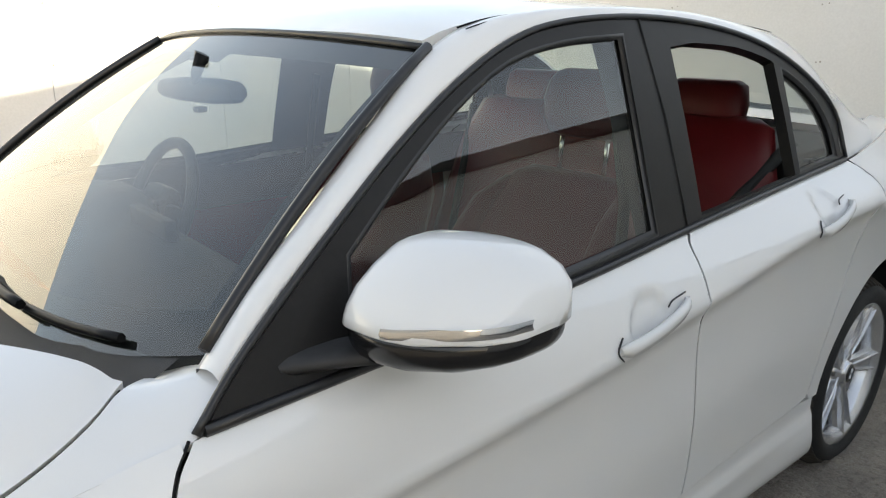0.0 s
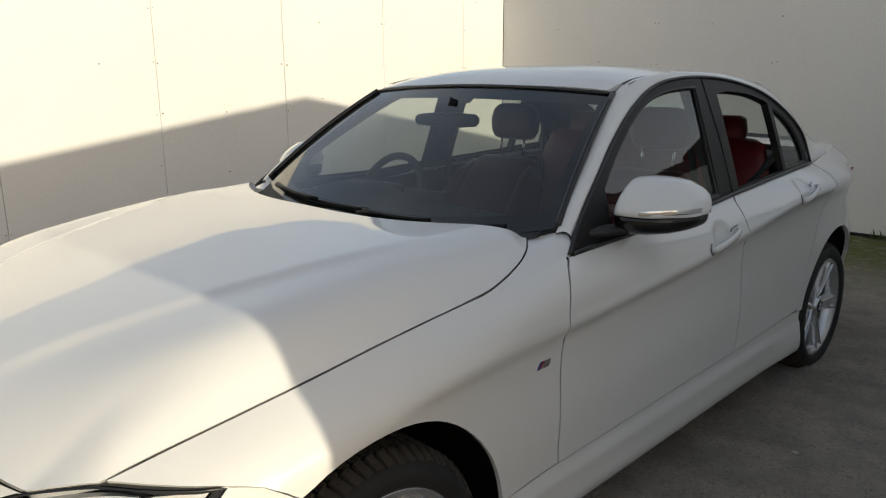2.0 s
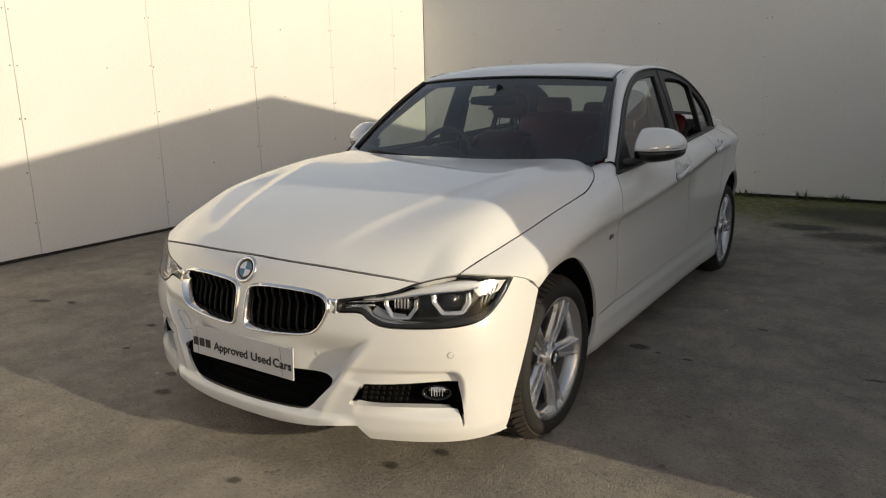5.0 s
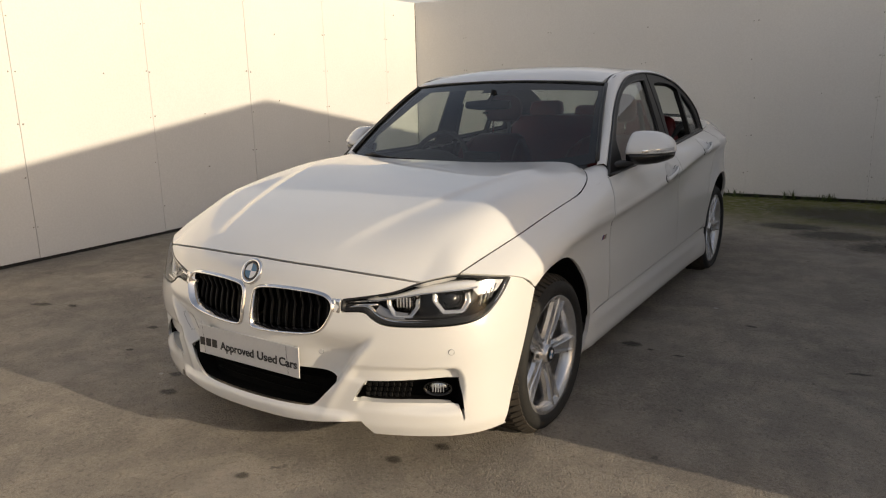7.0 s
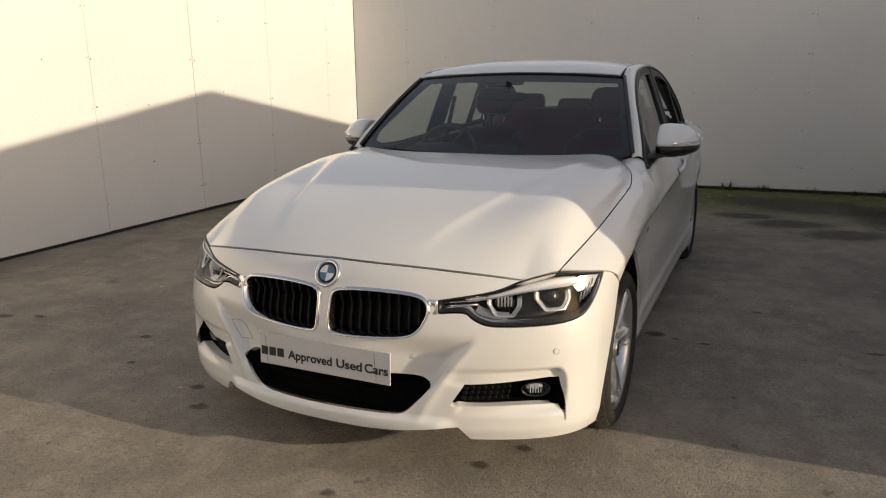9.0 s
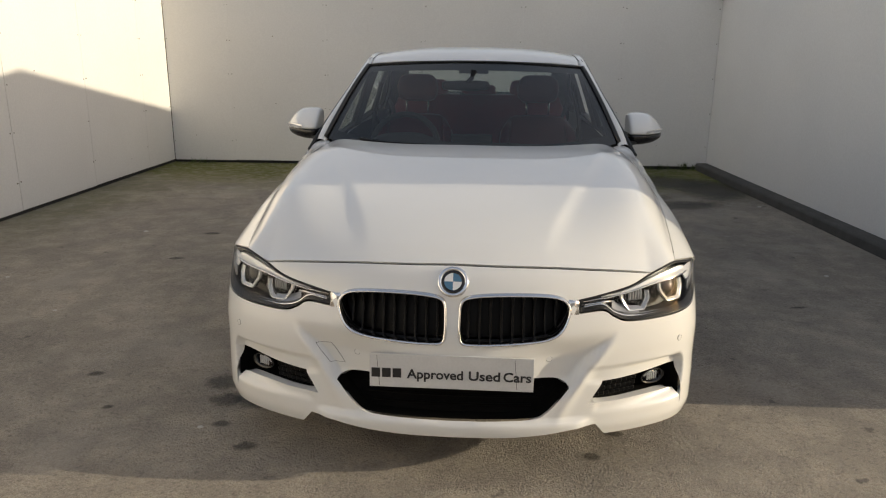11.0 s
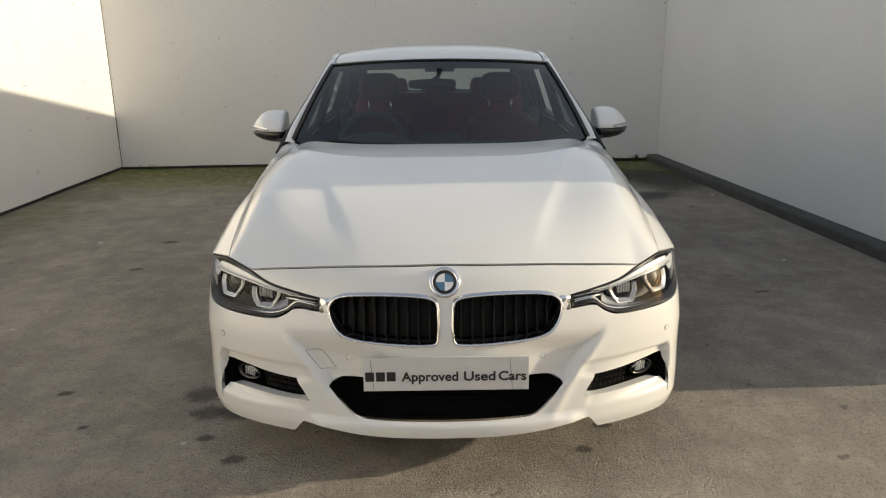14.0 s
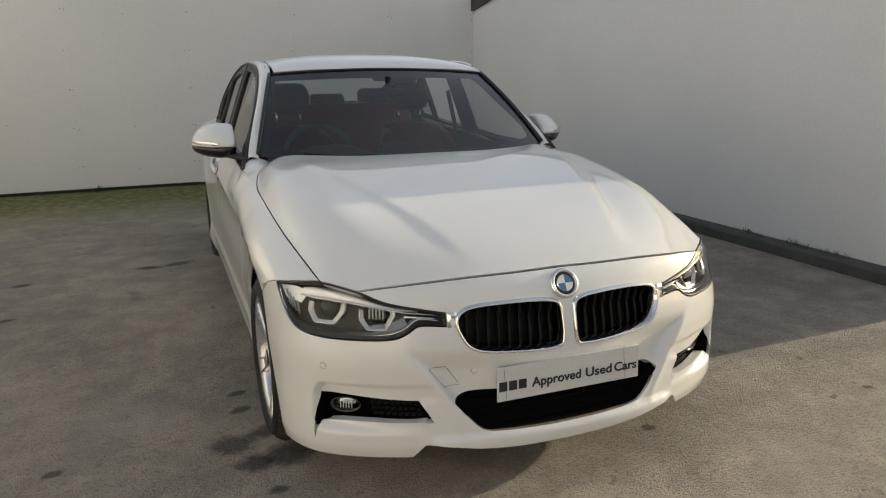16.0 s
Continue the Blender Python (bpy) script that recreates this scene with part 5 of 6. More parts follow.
for s in (1, -1):
    flat = (LIGHT if s > 0 else mirrored(LIGHT))
    bowl = bmesh.new()
    area = inset(flat, 0.002)
    panel(lambda u, z: nose(u, z, 0.085), area, step=0.04, depth=0, bm=bowl)
    loft([[nose(u, z, k) for u, z in area] for k in (0.004, 0.085)], bowl, closed=True)
    light = cpart("headlight", bowl, LAMP_SMOKE, None, "dark headlight with two ringed lamps behind clear plastic")
    lens = part("lens", panel(lambda u, z: nose(u, z, 0.001), area, step=0.03, depth=0.004), LENS, light)
    lens.visible_shadow = False
    part("seal", ring_strip(area, 0.0035, 0.001, nose), BLACK_TRIM, light)
    bezel = loft([[lamp(u, z, 0.006) for u, z in inset(flat, 0.004)], [lamp(u, z, 0.013) for u, z in inset(flat, 0.008)], [lamp(u, z, 0.030) for u, z in inset(flat, 0.012)]], closed=True)
    part("bezel", bezel, LAMP_SMOKE, light)
    # brow strip of light along the top
    brow = [(s * u, z) for u, z in chain((0.50, 0.655), (0.60, 0.671), (0.69, 0.693), (0.77, 0.707), (0.87, 0.713), (0.935, 0.709), n=4)]
    brow_low = [(s * u, z) for u, z in chain((0.505, 0.650), (0.60, 0.662), (0.70, 0.677), (0.79, 0.684), (0.87, 0.686), (0.93, 0.690), n=4)]
    part("light_strip", loft([[lamp(u, z, 0.030) for u, z in brow], [lamp(u, z, 0.018) for u, z in brow_low], [lamp(u, z - 0.005, 0.026) for u, z in brow_low]], flip=s < 0), BROW, light, "pale light strip")
    part("strip_edge", tube([lamp(u, z, 0.015) for u, z in brow_low], 0.0028, 6), CHROME, light)
    part("upper_trim", loft([[lamp(u, z + 0.003, 0.012) for u, z in brow], [lamp(u, z + 0.001, 0.030) for u, z in brow]], flip=s < 0), LAMP_GREY, light)
    trim_low = [(s * u, z) for u, z in chain((0.43, 0.626), (0.50, 0.632), (0.545, 0.604), (0.60, 0.588), (0.72, 0.584), (0.86, 0.588), (0.95, 0.607), (1.025, 0.654), (1.058, 0.688), n=4)]
    part("chrome_trim", loft([[lamp(u, z, 0.020) for u, z in trim_low], [lamp(u + s * 0.002, z + 0.006, 0.028) for u, z in trim_low]], flip=s > 0), RING, light)
    part("trim_edge", tube([lamp(u, z, 0.019) for u, z in trim_low], 0.0036, 6), CHROME, light)
    corner = chain((0.535, 0.618), (0.56, 0.606), (0.60, 0.597), (0.64, 0.594), n=3)
    part("inner_trim", loft([[lamp(s * u, z, 0.019) for u, z in corner], [lamp(s * (u + 0.012), z + 0.018, 0.032) for u, z in corner]], flip=s > 0), LAMP_GREY, light)
    for k in range(3):
        part("fin", tube([lamp(s * u, z, 0.02) for u, z in ((0.425, 0.632 + k * 0.010), (0.50, 0.638 + k * 0.012), (0.545, 0.640 + k * 0.013))], 0.0042, 6), CHROME, light)
    for u0, z0, w in ((0.635, 0.637, 0.058), (0.822, 0.648, 0.078)):
        hexa = [(-1.0, 0.030), (-1.02, 0.004), (-0.58, -0.036), (0.50, -0.038), (0.96, -0.006), (0.98, 0.026)]
        hexa = [q for a, b in zip(hexa, hexa[1:]) for q in [tuple(np.array(a) + (np.array(b) - np.array(a)) * k) for k in (0.06, 0.35, 0.65, 0.94)]]
        band = [[nose(s * (u0 + w * a * k), z0 + b * k, d) for a, b in hexa] for k, d in ((1.05, 0.027), (1.0, 0.022), (0.90, 0.024), (0.80, 0.030))]
        ring = part("daylight_ring", loft(band, flip=s > 0), RING, light, "grey ring light")
        part("ring_edge", tube(band[1], 0.0016, 6), CHROME, ring)
        part("ring_edge", tube(band[3], 0.0014, 6), CHROME, ring)
        c = Vector(nose(s * u0, z0, 0.055))
        ball = lathe([(0.0, 0.036), (-0.008, 0.033), (-0.020, 0.022), (-0.026, 0.0)], 24, "y")
        ang = (nose_plan(u0 + 0.01)[1] - nose_plan(u0 - 0.01)[1]) / 0.02
        turn = Matrix.Translation(c) @ Matrix.Rotation(math.asin(min(0.9, ang)) * s, 4, "Z")
        ball.transform(turn)
        part("projector", ball, BLACK_GLOSS, light)
        cup = lathe([(-0.012, 0.047), (-0.004, 0.037), (0.016, 0.040), (0.02, 0.052)], 24, "y")
        cup.transform(turn)
        part("reflector", cup, BLACK_GLOSS, light)
        if u0 > 0.7:
            continue
        shade_bar = bmesh.new()
        for k in (-2, -1, 0, 1, 2):
            block(k * 0.0105 - 0.0026, k * 0.0105 + 0.0026, -0.030, -0.022, -0.006, 0.026, 0.001, shade_bar, 1)
        shade_bar.transform(turn)
        part("lamp_bars", shade_bar, RING, light)
    wing = [(0.925, 0.655), (0.965, 0.682), (1.025, 0.694), (0.99, 0.652), (0.95, 0.628), (0.92, 0.622)]
    flare = [(s * u, z) for u, z in ((0.90, 0.700), (0.965, 0.708), (1.062, 0.703), (1.012, 0.668), (0.93, 0.662))]
    part("flare_panel", panel(lambda u, z: lamp(u, z, 0.026), flare[::-1] if s > 0 else flare, step=0.02, depth=0.004), BROW, light)
    for k in range(4):
        row = [tuple(np.array(wing[0]) + (np.array(wing[2]) - np.array(wing[0])) * (0.25 + k * 0.22)), tuple(np.array(wing[5]) + (np.array(wing[3]) - np.array(wing[5])) * (0.15 + k * 0.24))]
        part("side_reflector", tube([lamp(s * u, z, 0.03) for u, z in row], 0.004, 6), LAMP_GREY, light)

# round emblem on the nose: plain coloured fields
e0, e1 = Vector(nose(0, 0.712)), Vector(nose(0, 0.722))
tilt = math.atan2(e1.y - e0.y, e1.z - e0.z)
emblem_pose = Matrix.Translation(e0 + Vector((0, -0.004, 0))) @ Matrix.Rotation(-tilt, 4, "X")
emblem = lathe([(0.006, 0.0), (0.006, 0.050), (-0.001, 0.0495), (-0.0045, 0.046), (-0.005, 0.042), (-0.004, 0.0385), (-0.002, 0.0370), (-0.002, 0.0)], 48, "y")
emblem.transform(emblem_pose)
badge = cpart("emblem", emblem, CHROME, None, "round emblem in black, blue and white")
disc = lathe([(-0.0026, 0.0368), (-0.0040, 0.0360), (-0.0040, 0.0280), (-0.003, 0.0275)], 48, "y")
disc.transform(emblem_pose)
part("dark_ring", disc, BLACK_GLOSS, badge)
for q in range(4):
    b = bmesh.new()
    ring0 = [b.verts.new((0, -0.0036, 0))] + [b.verts.new((0.0275 * math.cos(radians(q * 90 + k * 9)), -0.0036, 0.0275 * math.sin(radians(q * 90 + k * 9)))) for k in range(11)]
    for k in range(1, 11):
        b.faces.new((ring0[0], ring0[k], ring0[k + 1]))
    b.transform(emblem_pose)
    part("field", b, BLUE if q % 2 == 0 else LIGHT_WHITE, badge)

# show plate
plate_pose = pose(0, 0.010, 0.4265, -3, 0, 0)
plate = block(-0.262, 0.262, -0.0025, 0.0025, -0.056, 0.056, 0.0012)
plate.transform(plate_pose)
plate_ob = cpart("number_plate", plate, PLATE_WHITE, None, "grey-white show plate with dark lettering")
back = block(-0.235, 0.235, 0.003, 0.03, -0.048, 0.046, 0.004)
back.transform(plate_pose)
part("plate_holder", back, BLACK_PLASTIC, plate_ob)


def lettering(words, size, x, z, mat, parent, holder_pose, name="lettering", wide=None):
    cu = bpy.data.curves.new(name, "FONT")
    cu.body, cu.size, cu.extrude, cu.offset = words, size, 0.0006, size * 0.022
    ob = bpy.data.objects.new("text", cu)
    me = bpy.data.meshes.new_from_object(ob)
    bpy.data.objects.remove(ob)
    xs = [v.co.x for v in me.vertices]
    k = wide / (max(xs) - min(xs)) if wide else 1
    for v in me.vertices:
        v.co.x = (v.co.x - min(xs)) * k
    me.transform(holder_pose @ pose(x, -0.0032, z, 90, 0, 0))
    me.materials.clear()
    me.materials.append(mat)
    return part(name, me, mat, parent)


lettering("Approved", 0.043, -0.142, -0.023, PLATE_INK, plate_ob, plate_pose, wide=0.180)
lettering("Used", 0.043, 0.056, -0.023, PLATE_INK, plate_ob, plate_pose, wide=0.100)
lettering("Cars", 0.043, 0.166, -0.023, PLATE_INK, plate_ob, plate_pose, wide=0.088)
for k in range(3):
    bar = block(-0.256 + k * 0.034, -0.256 + k * 0.034 + 0.028, -0.0036, -0.002, -0.023, 0.008, 0.001)
    bar.transform(plate_pose)
    part("word_bar", bar, PLATE_INK, plate_ob)
for x in (-0.236, 0.204):
    bar = tube([(x - 0.003, -0.0026, 0.050), (x + 0.006, -0.0026, -0.050)], 0.0007, 4)
    bar.transform(plate_pose)
    part("scratch_line", bar, PLATE_INK, plate_ob)


# ---- wheels ----
def wheel(hub):
    """One alloy wheel with its tyre, turned about x, face at +x; origin at the hub."""
    w = new("wheel")
    R = 0.319
    tyre = lathe([(-0.185, 0.232), (-0.212, 0.26), (-0.212, 0.288), (-0.198, 0.309), (-0.17, R - 0.007), (-0.10, R - 0.006), (-0.034, R - 0.007),
                  (-0.004, 0.303), (0.018, 0.290), (0.028, 0.272), (0.026, 0.255), (0.020, 0.244), (0.010, 0.237), (-0.01, 0.232)], 72)
    tyre.verts.ensure_lookup_table()
    for v in tyre.verts:
        low = GZ - hub + 0.001
        if v.co.z < low:
            v.co.z = low
    t = part("tyre", tyre, RUBBER, w, "black tyre with worn brown tread")
    lugs = bmesh.new()
    for k in range(64):
        a = k * math.tau / 64
        if math.sin(a) < -0.90:
            continue
        for x, dz, tip in ((-0.008, 0.3075, 30), (-0.052, 0.3165, 3), (-0.104, 0.3175, 0), (-0.156, 0.3165, -3)):
            block(-0.022, 0.022, -0.0112, 0.0112, -0.010, 0.0035, 0.002, lugs, 1, Matrix.Rotation(a - math.pi / 2 + (0.02 if x < -0.1 else 0), 4, "X") @ pose(x, 0, dz, 0, tip, 12))
    part("tread", lugs, TREAD, t, "dusty brown tread blocks")
    barrel = lathe([(-0.19, 0.226), (-0.19, 0.205), (-0.04, 0.201)], 64)
    part("barrel", barrel, BARREL, w)
    rim = lathe([(-0.04, 0.2), (-0.012, 0.206), (0.0, 0.212), (0.012, 0.226), (0.016, 0.238), (0.010, 0.242), (-0.004, 0.238)], 64)
    rim_ob = part("rim", rim, ALLOY, w)
    for k in range(5):
        # broad spoke with two ridges and a groove between them, hollow on its flanks
        a = radians(66 + 72 * k)
        out_way, n = Vector((0, math.cos(a), math.sin(a))), Vector((0, -math.sin(a), math.cos(a)))
        rows = []
        for r, wide, ridge, x in ((0.032, 0.022, 0.009, -0.014), (0.058, 0.027, 0.011, -0.011), (0.082, 0.032, 0.0135, -0.007), (0.110, 0.033, 0.0165, -0.002), (0.140, 0.035, 0.0195, 0.002), (0.170, 0.038, 0.0225, 0.005),
                                  (0.198, 0.044, 0.0255, 0.009), (0.216, 0.047, 0.0275, 0.011), (0.232, 0.060, 0.029, 0.012)):
            c = out_way * r
            groove = 0.015 * ease((r - 0.05) / 0.05)
            side_cut = [(-wide, -0.042), (-wide, -0.030), (-ridge - 0.40 * (wide - ridge), -0.017), (-ridge - 0.0045, -0.004), (-ridge - 0.0015, 0.0), (-ridge + 0.0020, 0.0), (-ridge + 0.0055, -groove)]
            cut = side_cut + [(-p, q) for p, q in side_cut[::-1]]
            rows.append([c + n * p + Vector((x + q, 0, 0)) for p, q in cut])
        part("spoke", loft(rows, closed=True, caps=True, smooth=False), ALLOY, rim_ob)
        bolt = lathe([(-0.021, 0.0), (-0.021, 0.009), (-0.03, 0.010)], 10, "x", (0, math.cos(radians(30 + 72 * k)) * 0.054, math.sin(radians(30 + 72 * k)) * 0.054))
        part("bolt", bolt, DARK_METAL, rim_ob)
    hubcap = lathe([(-0.04, 0.062), (-0.022, 0.058), (-0.016, 0.040), (-0.004, 0.0375), (0.002, 0.034), (0.003, 0.030), (0.003, 0.0)], 32)
    part("hub", hubcap, ALLOY, rim_ob)
    cap = lathe([(0.003, 0.031), (0.006, 0.028), (0.006, 0.0)], 28)
    part("hub_cap", cap, BLACK_GLOSS, rim_ob, "dark cap with blue and white fields")
    for q in range(4):
        b = bmesh.new()
        ring0 = [b.verts.new((0.0068, 0, 0))] + [b.verts.new((0.0068, 0.018 * math.cos(radians(q * 90 + 20 + k * 15)), 0.018 * math.sin(radians(q * 90 + 20 + k * 15)))) for k in range(7)]
        for k in range(1, 7):
            b.faces.new((ring0[0], ring0[k], ring0[k + 1]))
        part("cap_field", b, BLUE if q % 2 else LIGHT_WHITE, rim_ob)
    valve = tube([(-0.02, 0.205, -0.055), (0.0, 0.175, -0.047)], 0.0045, 6)
    part("valve", valve, BLACK_TRIM, rim_ob)
    disc = lathe([(-0.095, 0.06), (-0.095, 0.155), (-0.075, 0.155), (-0.075, 0.06), (-0.06, 0.055), (-0.06, 0.0)], 40)
    part("brake_disc", disc, DARK_METAL, w)
    part("caliper", block(-0.115, -0.05, -0.165, -0.085, -0.08, 0.09, 0.015), DARK_METAL, w)
    return w


master = wheel(0.302)
master.parent = CAR
master.location = (0.848, FRONT_HUB[0] - 1.9, 0.302 - GZ)
for x, hub, turn in ((0.826, REAR_HUB, 0), (-0.848, FRONT_HUB, 180), (-0.826, REAR_HUB, 180)):
    copy_thing(master, pose(x, hub[0] - 1.9, 0.302 - GZ, 0, 0, turn))
for hub, r in ((FRONT_HUB, ARCH_F), (REAR_HUB, ARCH_R)):
    for m in (False, True):
        rows = []
        for x in (0.850, 0.84, 0.60, 0.58):
            ring = arc(*hub, 0.05, 2, 178, 24) if x < 0.59 else arc(*hub, r + 0.004, 2, 178, 24) if hub is FRONT_HUB else rear_arch(2, 178, 0.004)
            rows.append([(min(x, side(p[0], p[1]) - 0.02), p[0], p[1]) for p in ring])
        cpart("wheel_arch_liner", loft(rows, mirror=m), SLAT_BLACK)
# floor pan under the body
cpart("underbody", block(-0.60, 0.60, 0.16, 4.35, 0.215, 0.30, 0.02), BLACK_PLASTIC)
cpart("sill_box", block(0.60, 0.835, 1.20, 3.15, 0.205, 0.34, 0.01), BLACK_PLASTIC)
cpart("sill_box", block(-0.835, -0.60, 1.20, 3.15, 0.205, 0.34, 0.01), BLACK_PLASTIC)


# ---- cabin ----
def rounded_loft(sections, mat, name, parent=None, label=""):
    """Stacked rounded sections: (centre, half width, half depth) rows lying in x and the row's own second way."""
    rows = []
    for c, hw, hd, way in sections:
        c, way = Vector(c), Vector(way).normalized()
        row = []
        for k in range(24):
            a = k * math.tau / 24
            ca, sa = math.cos(a), math.sin(a)
            e = 0.55
            row.append(tuple(c + Vector((1, 0, 0)) * hw * abs(ca) ** e * (1 if ca > 0 else -1) + way * hd * abs(sa) ** e * (1 if sa > 0 else -1)))
        rows.append(row)
    return cpart(name, loft(rows, closed=True, caps=True), mat, parent, label) if parent is None else part(name, loft(rows, closed=True, caps=True), mat, parent, label)


def front_seat(x, back_y):
    d = (0, 1, -0.55)
    lean = lambda k: (x, back_y - 0.36 + 0.34 * k, 0.50 + 0.51 * k)
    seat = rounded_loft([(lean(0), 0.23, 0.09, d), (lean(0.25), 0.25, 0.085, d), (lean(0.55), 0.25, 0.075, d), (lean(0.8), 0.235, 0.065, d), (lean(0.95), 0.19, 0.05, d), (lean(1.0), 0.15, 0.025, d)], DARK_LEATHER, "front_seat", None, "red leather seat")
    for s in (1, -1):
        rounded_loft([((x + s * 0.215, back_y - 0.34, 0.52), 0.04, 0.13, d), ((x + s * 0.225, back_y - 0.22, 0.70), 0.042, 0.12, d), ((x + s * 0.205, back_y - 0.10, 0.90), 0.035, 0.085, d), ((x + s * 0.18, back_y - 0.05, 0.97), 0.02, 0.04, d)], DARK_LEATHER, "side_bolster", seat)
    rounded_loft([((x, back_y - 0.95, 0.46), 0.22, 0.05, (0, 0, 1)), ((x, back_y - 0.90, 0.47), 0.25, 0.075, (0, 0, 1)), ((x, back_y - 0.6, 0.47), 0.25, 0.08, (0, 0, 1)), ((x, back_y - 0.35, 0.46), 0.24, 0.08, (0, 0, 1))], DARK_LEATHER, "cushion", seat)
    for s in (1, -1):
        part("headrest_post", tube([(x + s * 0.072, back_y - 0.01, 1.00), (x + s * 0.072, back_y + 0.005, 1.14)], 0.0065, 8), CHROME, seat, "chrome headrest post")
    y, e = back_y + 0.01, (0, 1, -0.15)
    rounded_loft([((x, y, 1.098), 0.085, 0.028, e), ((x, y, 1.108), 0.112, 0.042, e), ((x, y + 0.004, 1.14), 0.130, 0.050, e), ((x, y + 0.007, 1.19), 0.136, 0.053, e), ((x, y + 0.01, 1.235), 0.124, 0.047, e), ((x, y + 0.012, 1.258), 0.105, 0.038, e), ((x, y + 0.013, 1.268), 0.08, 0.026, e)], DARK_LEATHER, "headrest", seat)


front_seat(0.40, 2.715)
front_seat(-0.39, 2.72)
d = (0, 1, -0.4)
bench = rounded_loft([((0, 3.12, 0.50), 0.66, 0.09, d), ((0, 3.20, 0.70), 0.67, 0.085, d), ((0, 3.29, 0.95), 0.65, 0.07, d), ((0, 3.34, 1.085), 0.60, 0.05, d), ((0, 3.35, 1.110), 0.55, 0.02, d)], RED_LEATHER, "rear_bench", None, "red leather rear bench")
rounded_loft([((0, 2.75, 0.47), 0.64, 0.05, (0, 0, 1)), ((0, 2.80, 0.47), 0.66, 0.08, (0, 0, 1)), ((0, 3.12, 0.46), 0.66, 0.09, (0, 0, 1))], RED_LEATHER, "cushion", bench)
for x in (0.36, 0.0, -0.36):
    h = 0.035 if x else 0.0
    rounded_loft([((x, 3.36, 1.03 + h), 0.10, 0.03, (0, 1, 0)), ((x, 3.36, 1.05 + h), 0.128, 0.045, (0, 1, 0)), ((x, 3.37, 1.11 + h), 0.132, 0.05, (0, 1, 0)), ((x, 3.375, 1.165 + h), 0.122, 0.042, (0, 1, 0)), ((x, 3.375, 1.18 + h), 0.10, 0.025, (0, 1, 0))], RED_LEATHER, "headrest", bench)
part("belt_strap", tube([(0.66, 3.33, 1.06), (0.56, 3.19, 0.86), (0.50, 3.06, 0.58)], 0.018, 6), DARK_CLOTH, bench, "black belt")
part("belt_strap", tube([(-0.66, 3.33, 1.06), (-0.56, 3.19, 0.86), (-0.50, 3.06, 0.58)], 0.018, 6), DARK_CLOTH, bench, "black belt")
cpart("parcel_shelf", block(-0.66, 0.66, 3.36, 3.93, 0.985, 1.015, 0.01), DARK_CLOTH)
cpart("cabin_floor", block(-0.70, 0.70, 1.35, 3.4, 0.30, 0.33, 0.005), DARK_CLOTH)
cpart("bulkhead", block(-0.70, 0.70, 1.33, 1.37, 0.30, 0.90, 0.005), DARK_CLOTH)
cpart("rear_bulkhead", block(-0.68, 0.68, 3.42, 3.45, 0.30, 1.0, 0.005), DARK_CLOTH)
# dashboard
dash = []
for y, z in ((1.50, 0.925), (1.62, 0.945), (1.74, 0.950), (1.80, 0.940), (1.835, 0.90), (1.83, 0.80), (1.80, 0.70), (1.76, 0.55)):
    row = []
    for s in np.linspace(-1, 1, 33):
        x = 0.70 * s
        k = math.exp(-((x + 0.37) / 0.17) ** 4) * (1 if 1.6 < y else 0) * (1 if z > 0.85 else 0.3)
        row.append((x, y + 0.02 * k, z + 0.05 * k - 0.02 * s * s))
    dash.append(row)
dash_ob = cpart("dashboard", loft(dash), DARK_CLOTH, None, "dark soft dashboard")
part("centre_screen", block(-0.11, 0.11, 1.74, 1.765, 0.93, 0.99, 0.006), DARK_CLOTH, dash_ob)
part("trim_strip", tube([(x, 1.842, 0.845) for x in np.linspace(0.05, 0.66, 12)], 0.010, 6), ALLOY, dash_ob)
part("console", block(-0.13, 0.10, 1.72, 2.75, 0.33, 0.62, 0.03), DARK_CLOTH, dash_ob)
# steering wheel
wheel_pose = pose(-0.375, 1.895, 0.905, -24, 0, 0)
rim_ring = bmesh.new()
rows = []
for k in range(48):
    a = k * math.tau / 48
    c = Vector((math.cos(a) * 0.183, 0, math.sin(a) * 0.183))
    n = c.normalized()
    rows.append([tuple(c + n * 0.016 * math.cos(b) + Vector((0, 0.016 * math.sin(b), 0))) for b in np.linspace(0, math.tau, 11)[:-1]])
rows.append(rows[0])
loft(rows, rim_ring, closed=True)
rim_ring.transform(wheel_pose)
sw = cpart("steering_wheel", rim_ring, BLACK_PLASTIC, None, "black leather steering wheel")
hubb = block(-0.075, 0.075, -0.03, 0.03, -0.065, 0.065, 0.028, seg=3)
hubb.transform(wheel_pose)
part("airbag_pad", hubb, BLACK_PLASTIC, sw)
for x0, x1 in ((0.06, 0.175), (-0.175, -0.06)):
    b = block(x0, x1, -0.012, 0.012, -0.02, 0.025, 0.008)
    b.transform(wheel_pose)
    part("spoke", b, BLACK_PLASTIC, sw)
b = block(-0.022, 0.022, -0.010, 0.010, -0.175, -0.05, 0.008)
b.transform(wheel_pose)
part("spoke", b, ALLOY, sw)
stalk = tube([(0.06, -0.05, 0.01), (0.16, -0.06, 0.03)], 0.007, 6)
stalk.transform(wheel_pose)
part("stalk", stalk, BLACK_PLASTIC, sw)
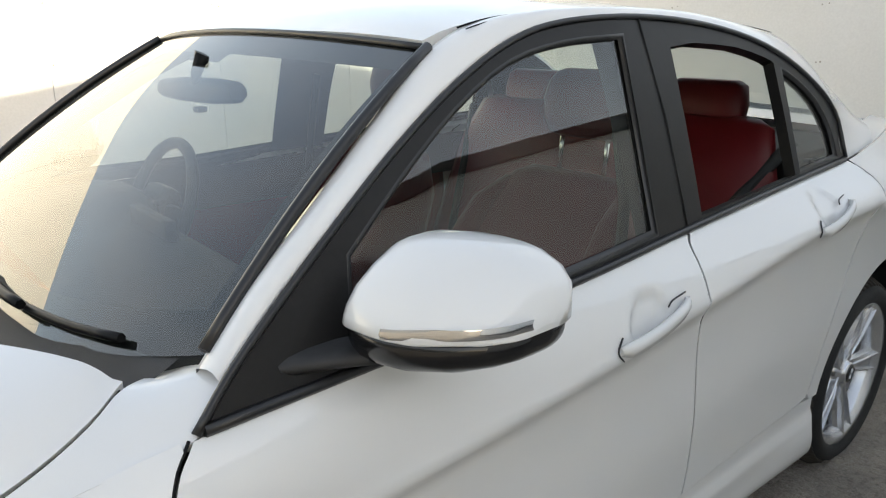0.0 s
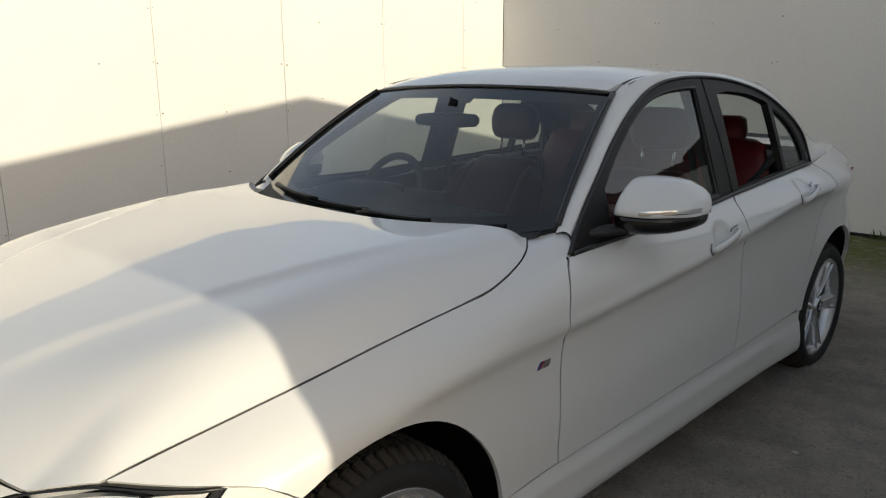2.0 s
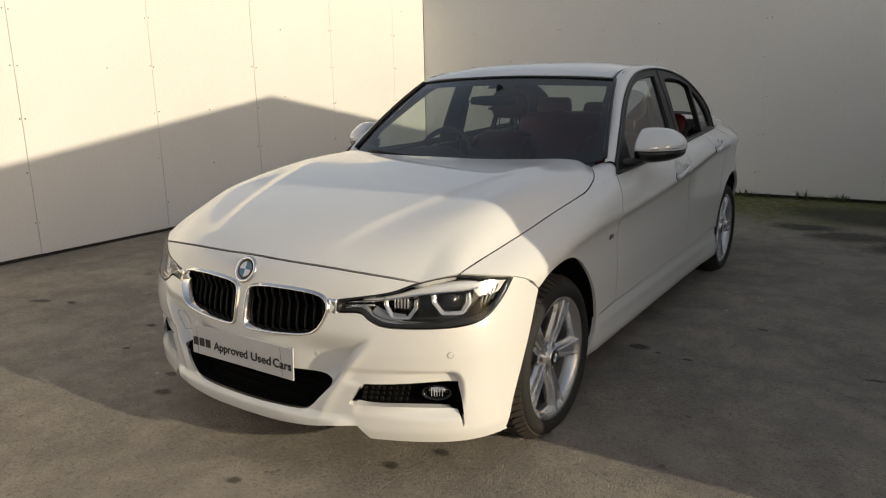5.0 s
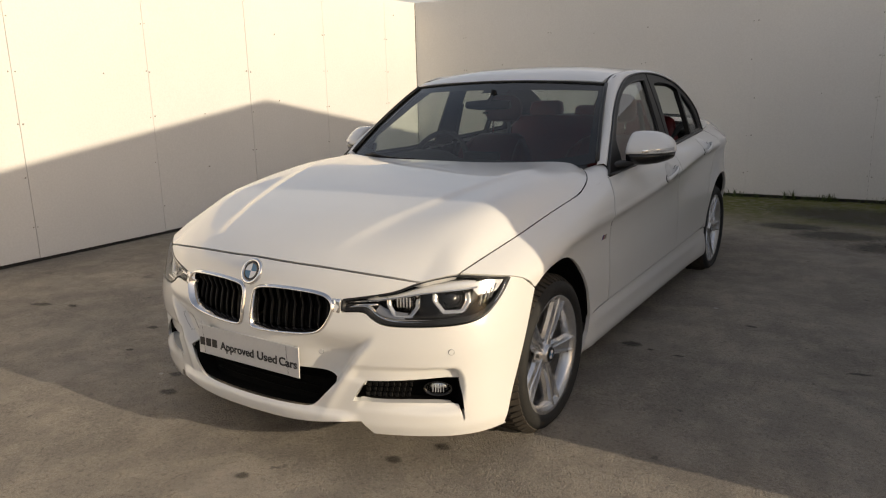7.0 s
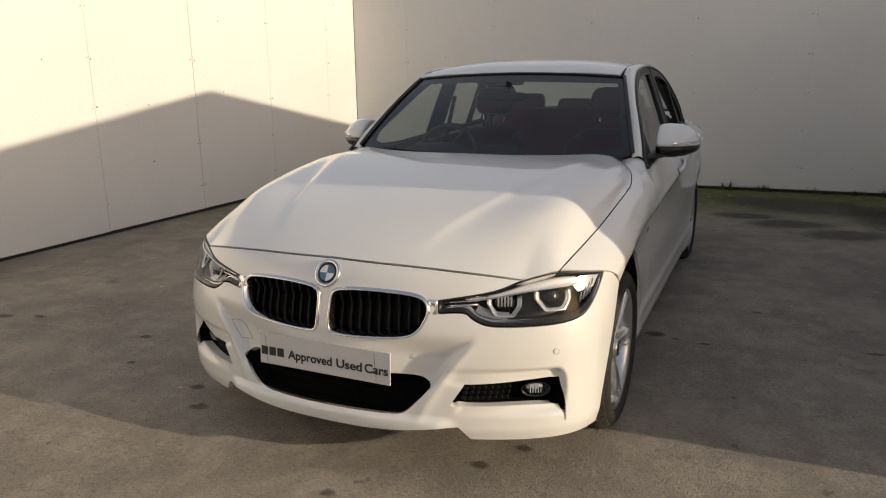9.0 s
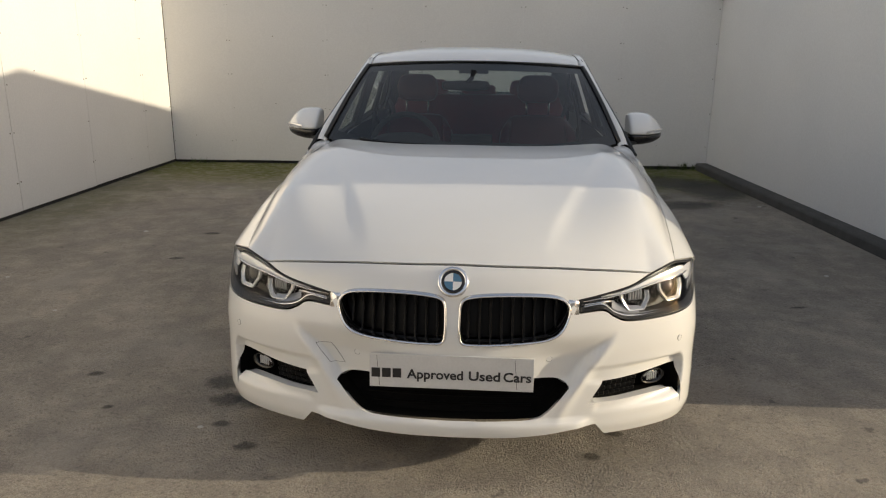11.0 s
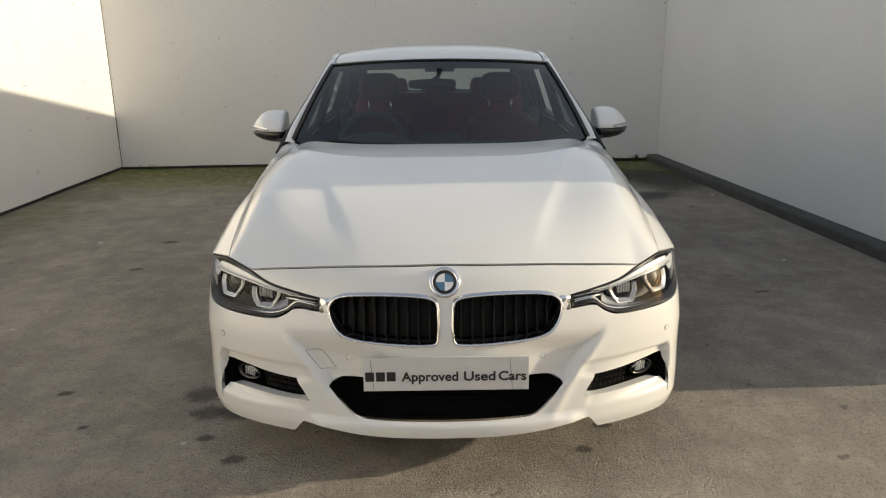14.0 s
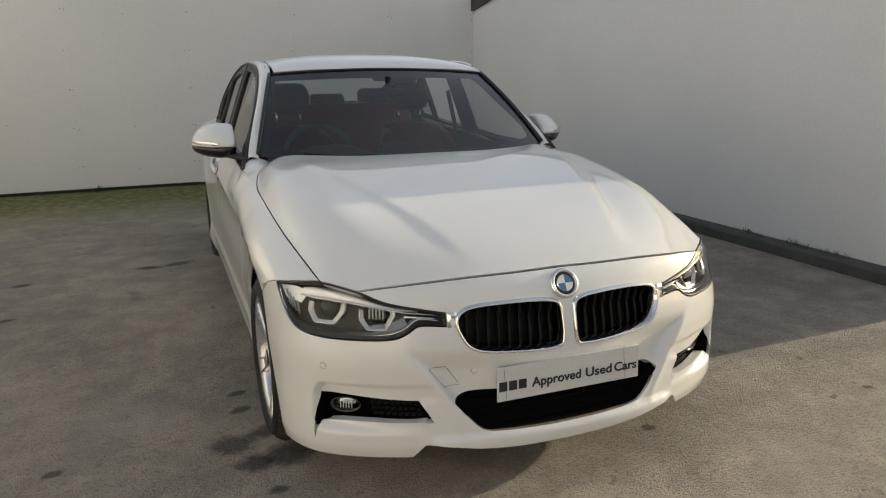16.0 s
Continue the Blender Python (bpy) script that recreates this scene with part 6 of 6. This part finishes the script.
# inside mirror
rows = [mirror_row(x, 1.875, 1.92, 1.228 - h, 1.228 + h, 3.0, 16) for x, h in ((-0.130, 0.014), (-0.124, 0.021), (-0.05, 0.027), (0.05, 0.028), (0.118, 0.023), (0.126, 0.014))]
rows = [[tuple(Matrix.Translation((-0.040, 1.905, 0.008)) @ Matrix.Rotation(radians(14), 4, "Z") @ Vector((p[0], p[1] - 1.897, p[2]))) for p in r] for r in rows]
im = cpart("inside_mirror", loft(rows, closed=True, caps=True), SLAT_BLACK, None, "black inside mirror")
part("stem", tube([(-0.05, 1.90, 1.24), (-0.01, 1.885, 1.275), (0, 1.90, 1.315)], [0.010, 0.012, 0.018], 8), SLAT_BLACK, im)
part("button", block(-0.074, -0.050, 1.895, 1.92, 1.185, 1.198, 0.003), BLACK_PLASTIC, im)
for m in (False, True):
    card = []
    for z, k in ((0.34, 0.075), (0.55, 0.085), (0.70, 0.06), (0.78, 0.05)):
        card.append([(side(y, z) - k, y, z) for y in np.linspace(1.45, 3.3, 20)])
    cpart("door_card", loft(card, mirror=m), RED_LEATHER, None, "red leather door lining")
    card = []
    for z, k in ((0.78, 0.05), (0.86, 0.045), (0.94, 0.02)):
        card.append([(min(side(y, min(z, belt(y)[1])), belt(y)[0] + 0.02) - k, y, min(z, belt(y)[1] - 0.004)) for y in np.linspace(1.45, 3.4, 20)])
    cpart("door_card_top", loft(card, mirror=m), DARK_CLOTH)
    cpart("pillar_lining", loft([[(house(y, z) - 0.03, y, z) for z in np.linspace(0.95, 1.36, 8)] for y in (2.44, 2.54, 2.65)], mirror=m), DARK_CLOTH)
    cpart("seat_belt", tube([(0.605, 2.55, 1.22), (0.655, 2.54, 1.0), (0.68, 2.50, 0.6)], 0.014, 5, mirror=m), DARK_CLOTH)
    cpart("pillar_lining", loft([[tuple(Vector(p) + Vector((-0.035, 0.02, -0.03))) for p in o_row], [tuple(Vector(p) + Vector((-0.005, 0.02, -0.03))) for p in i_row]], mirror=m), DARK_CLOTH)
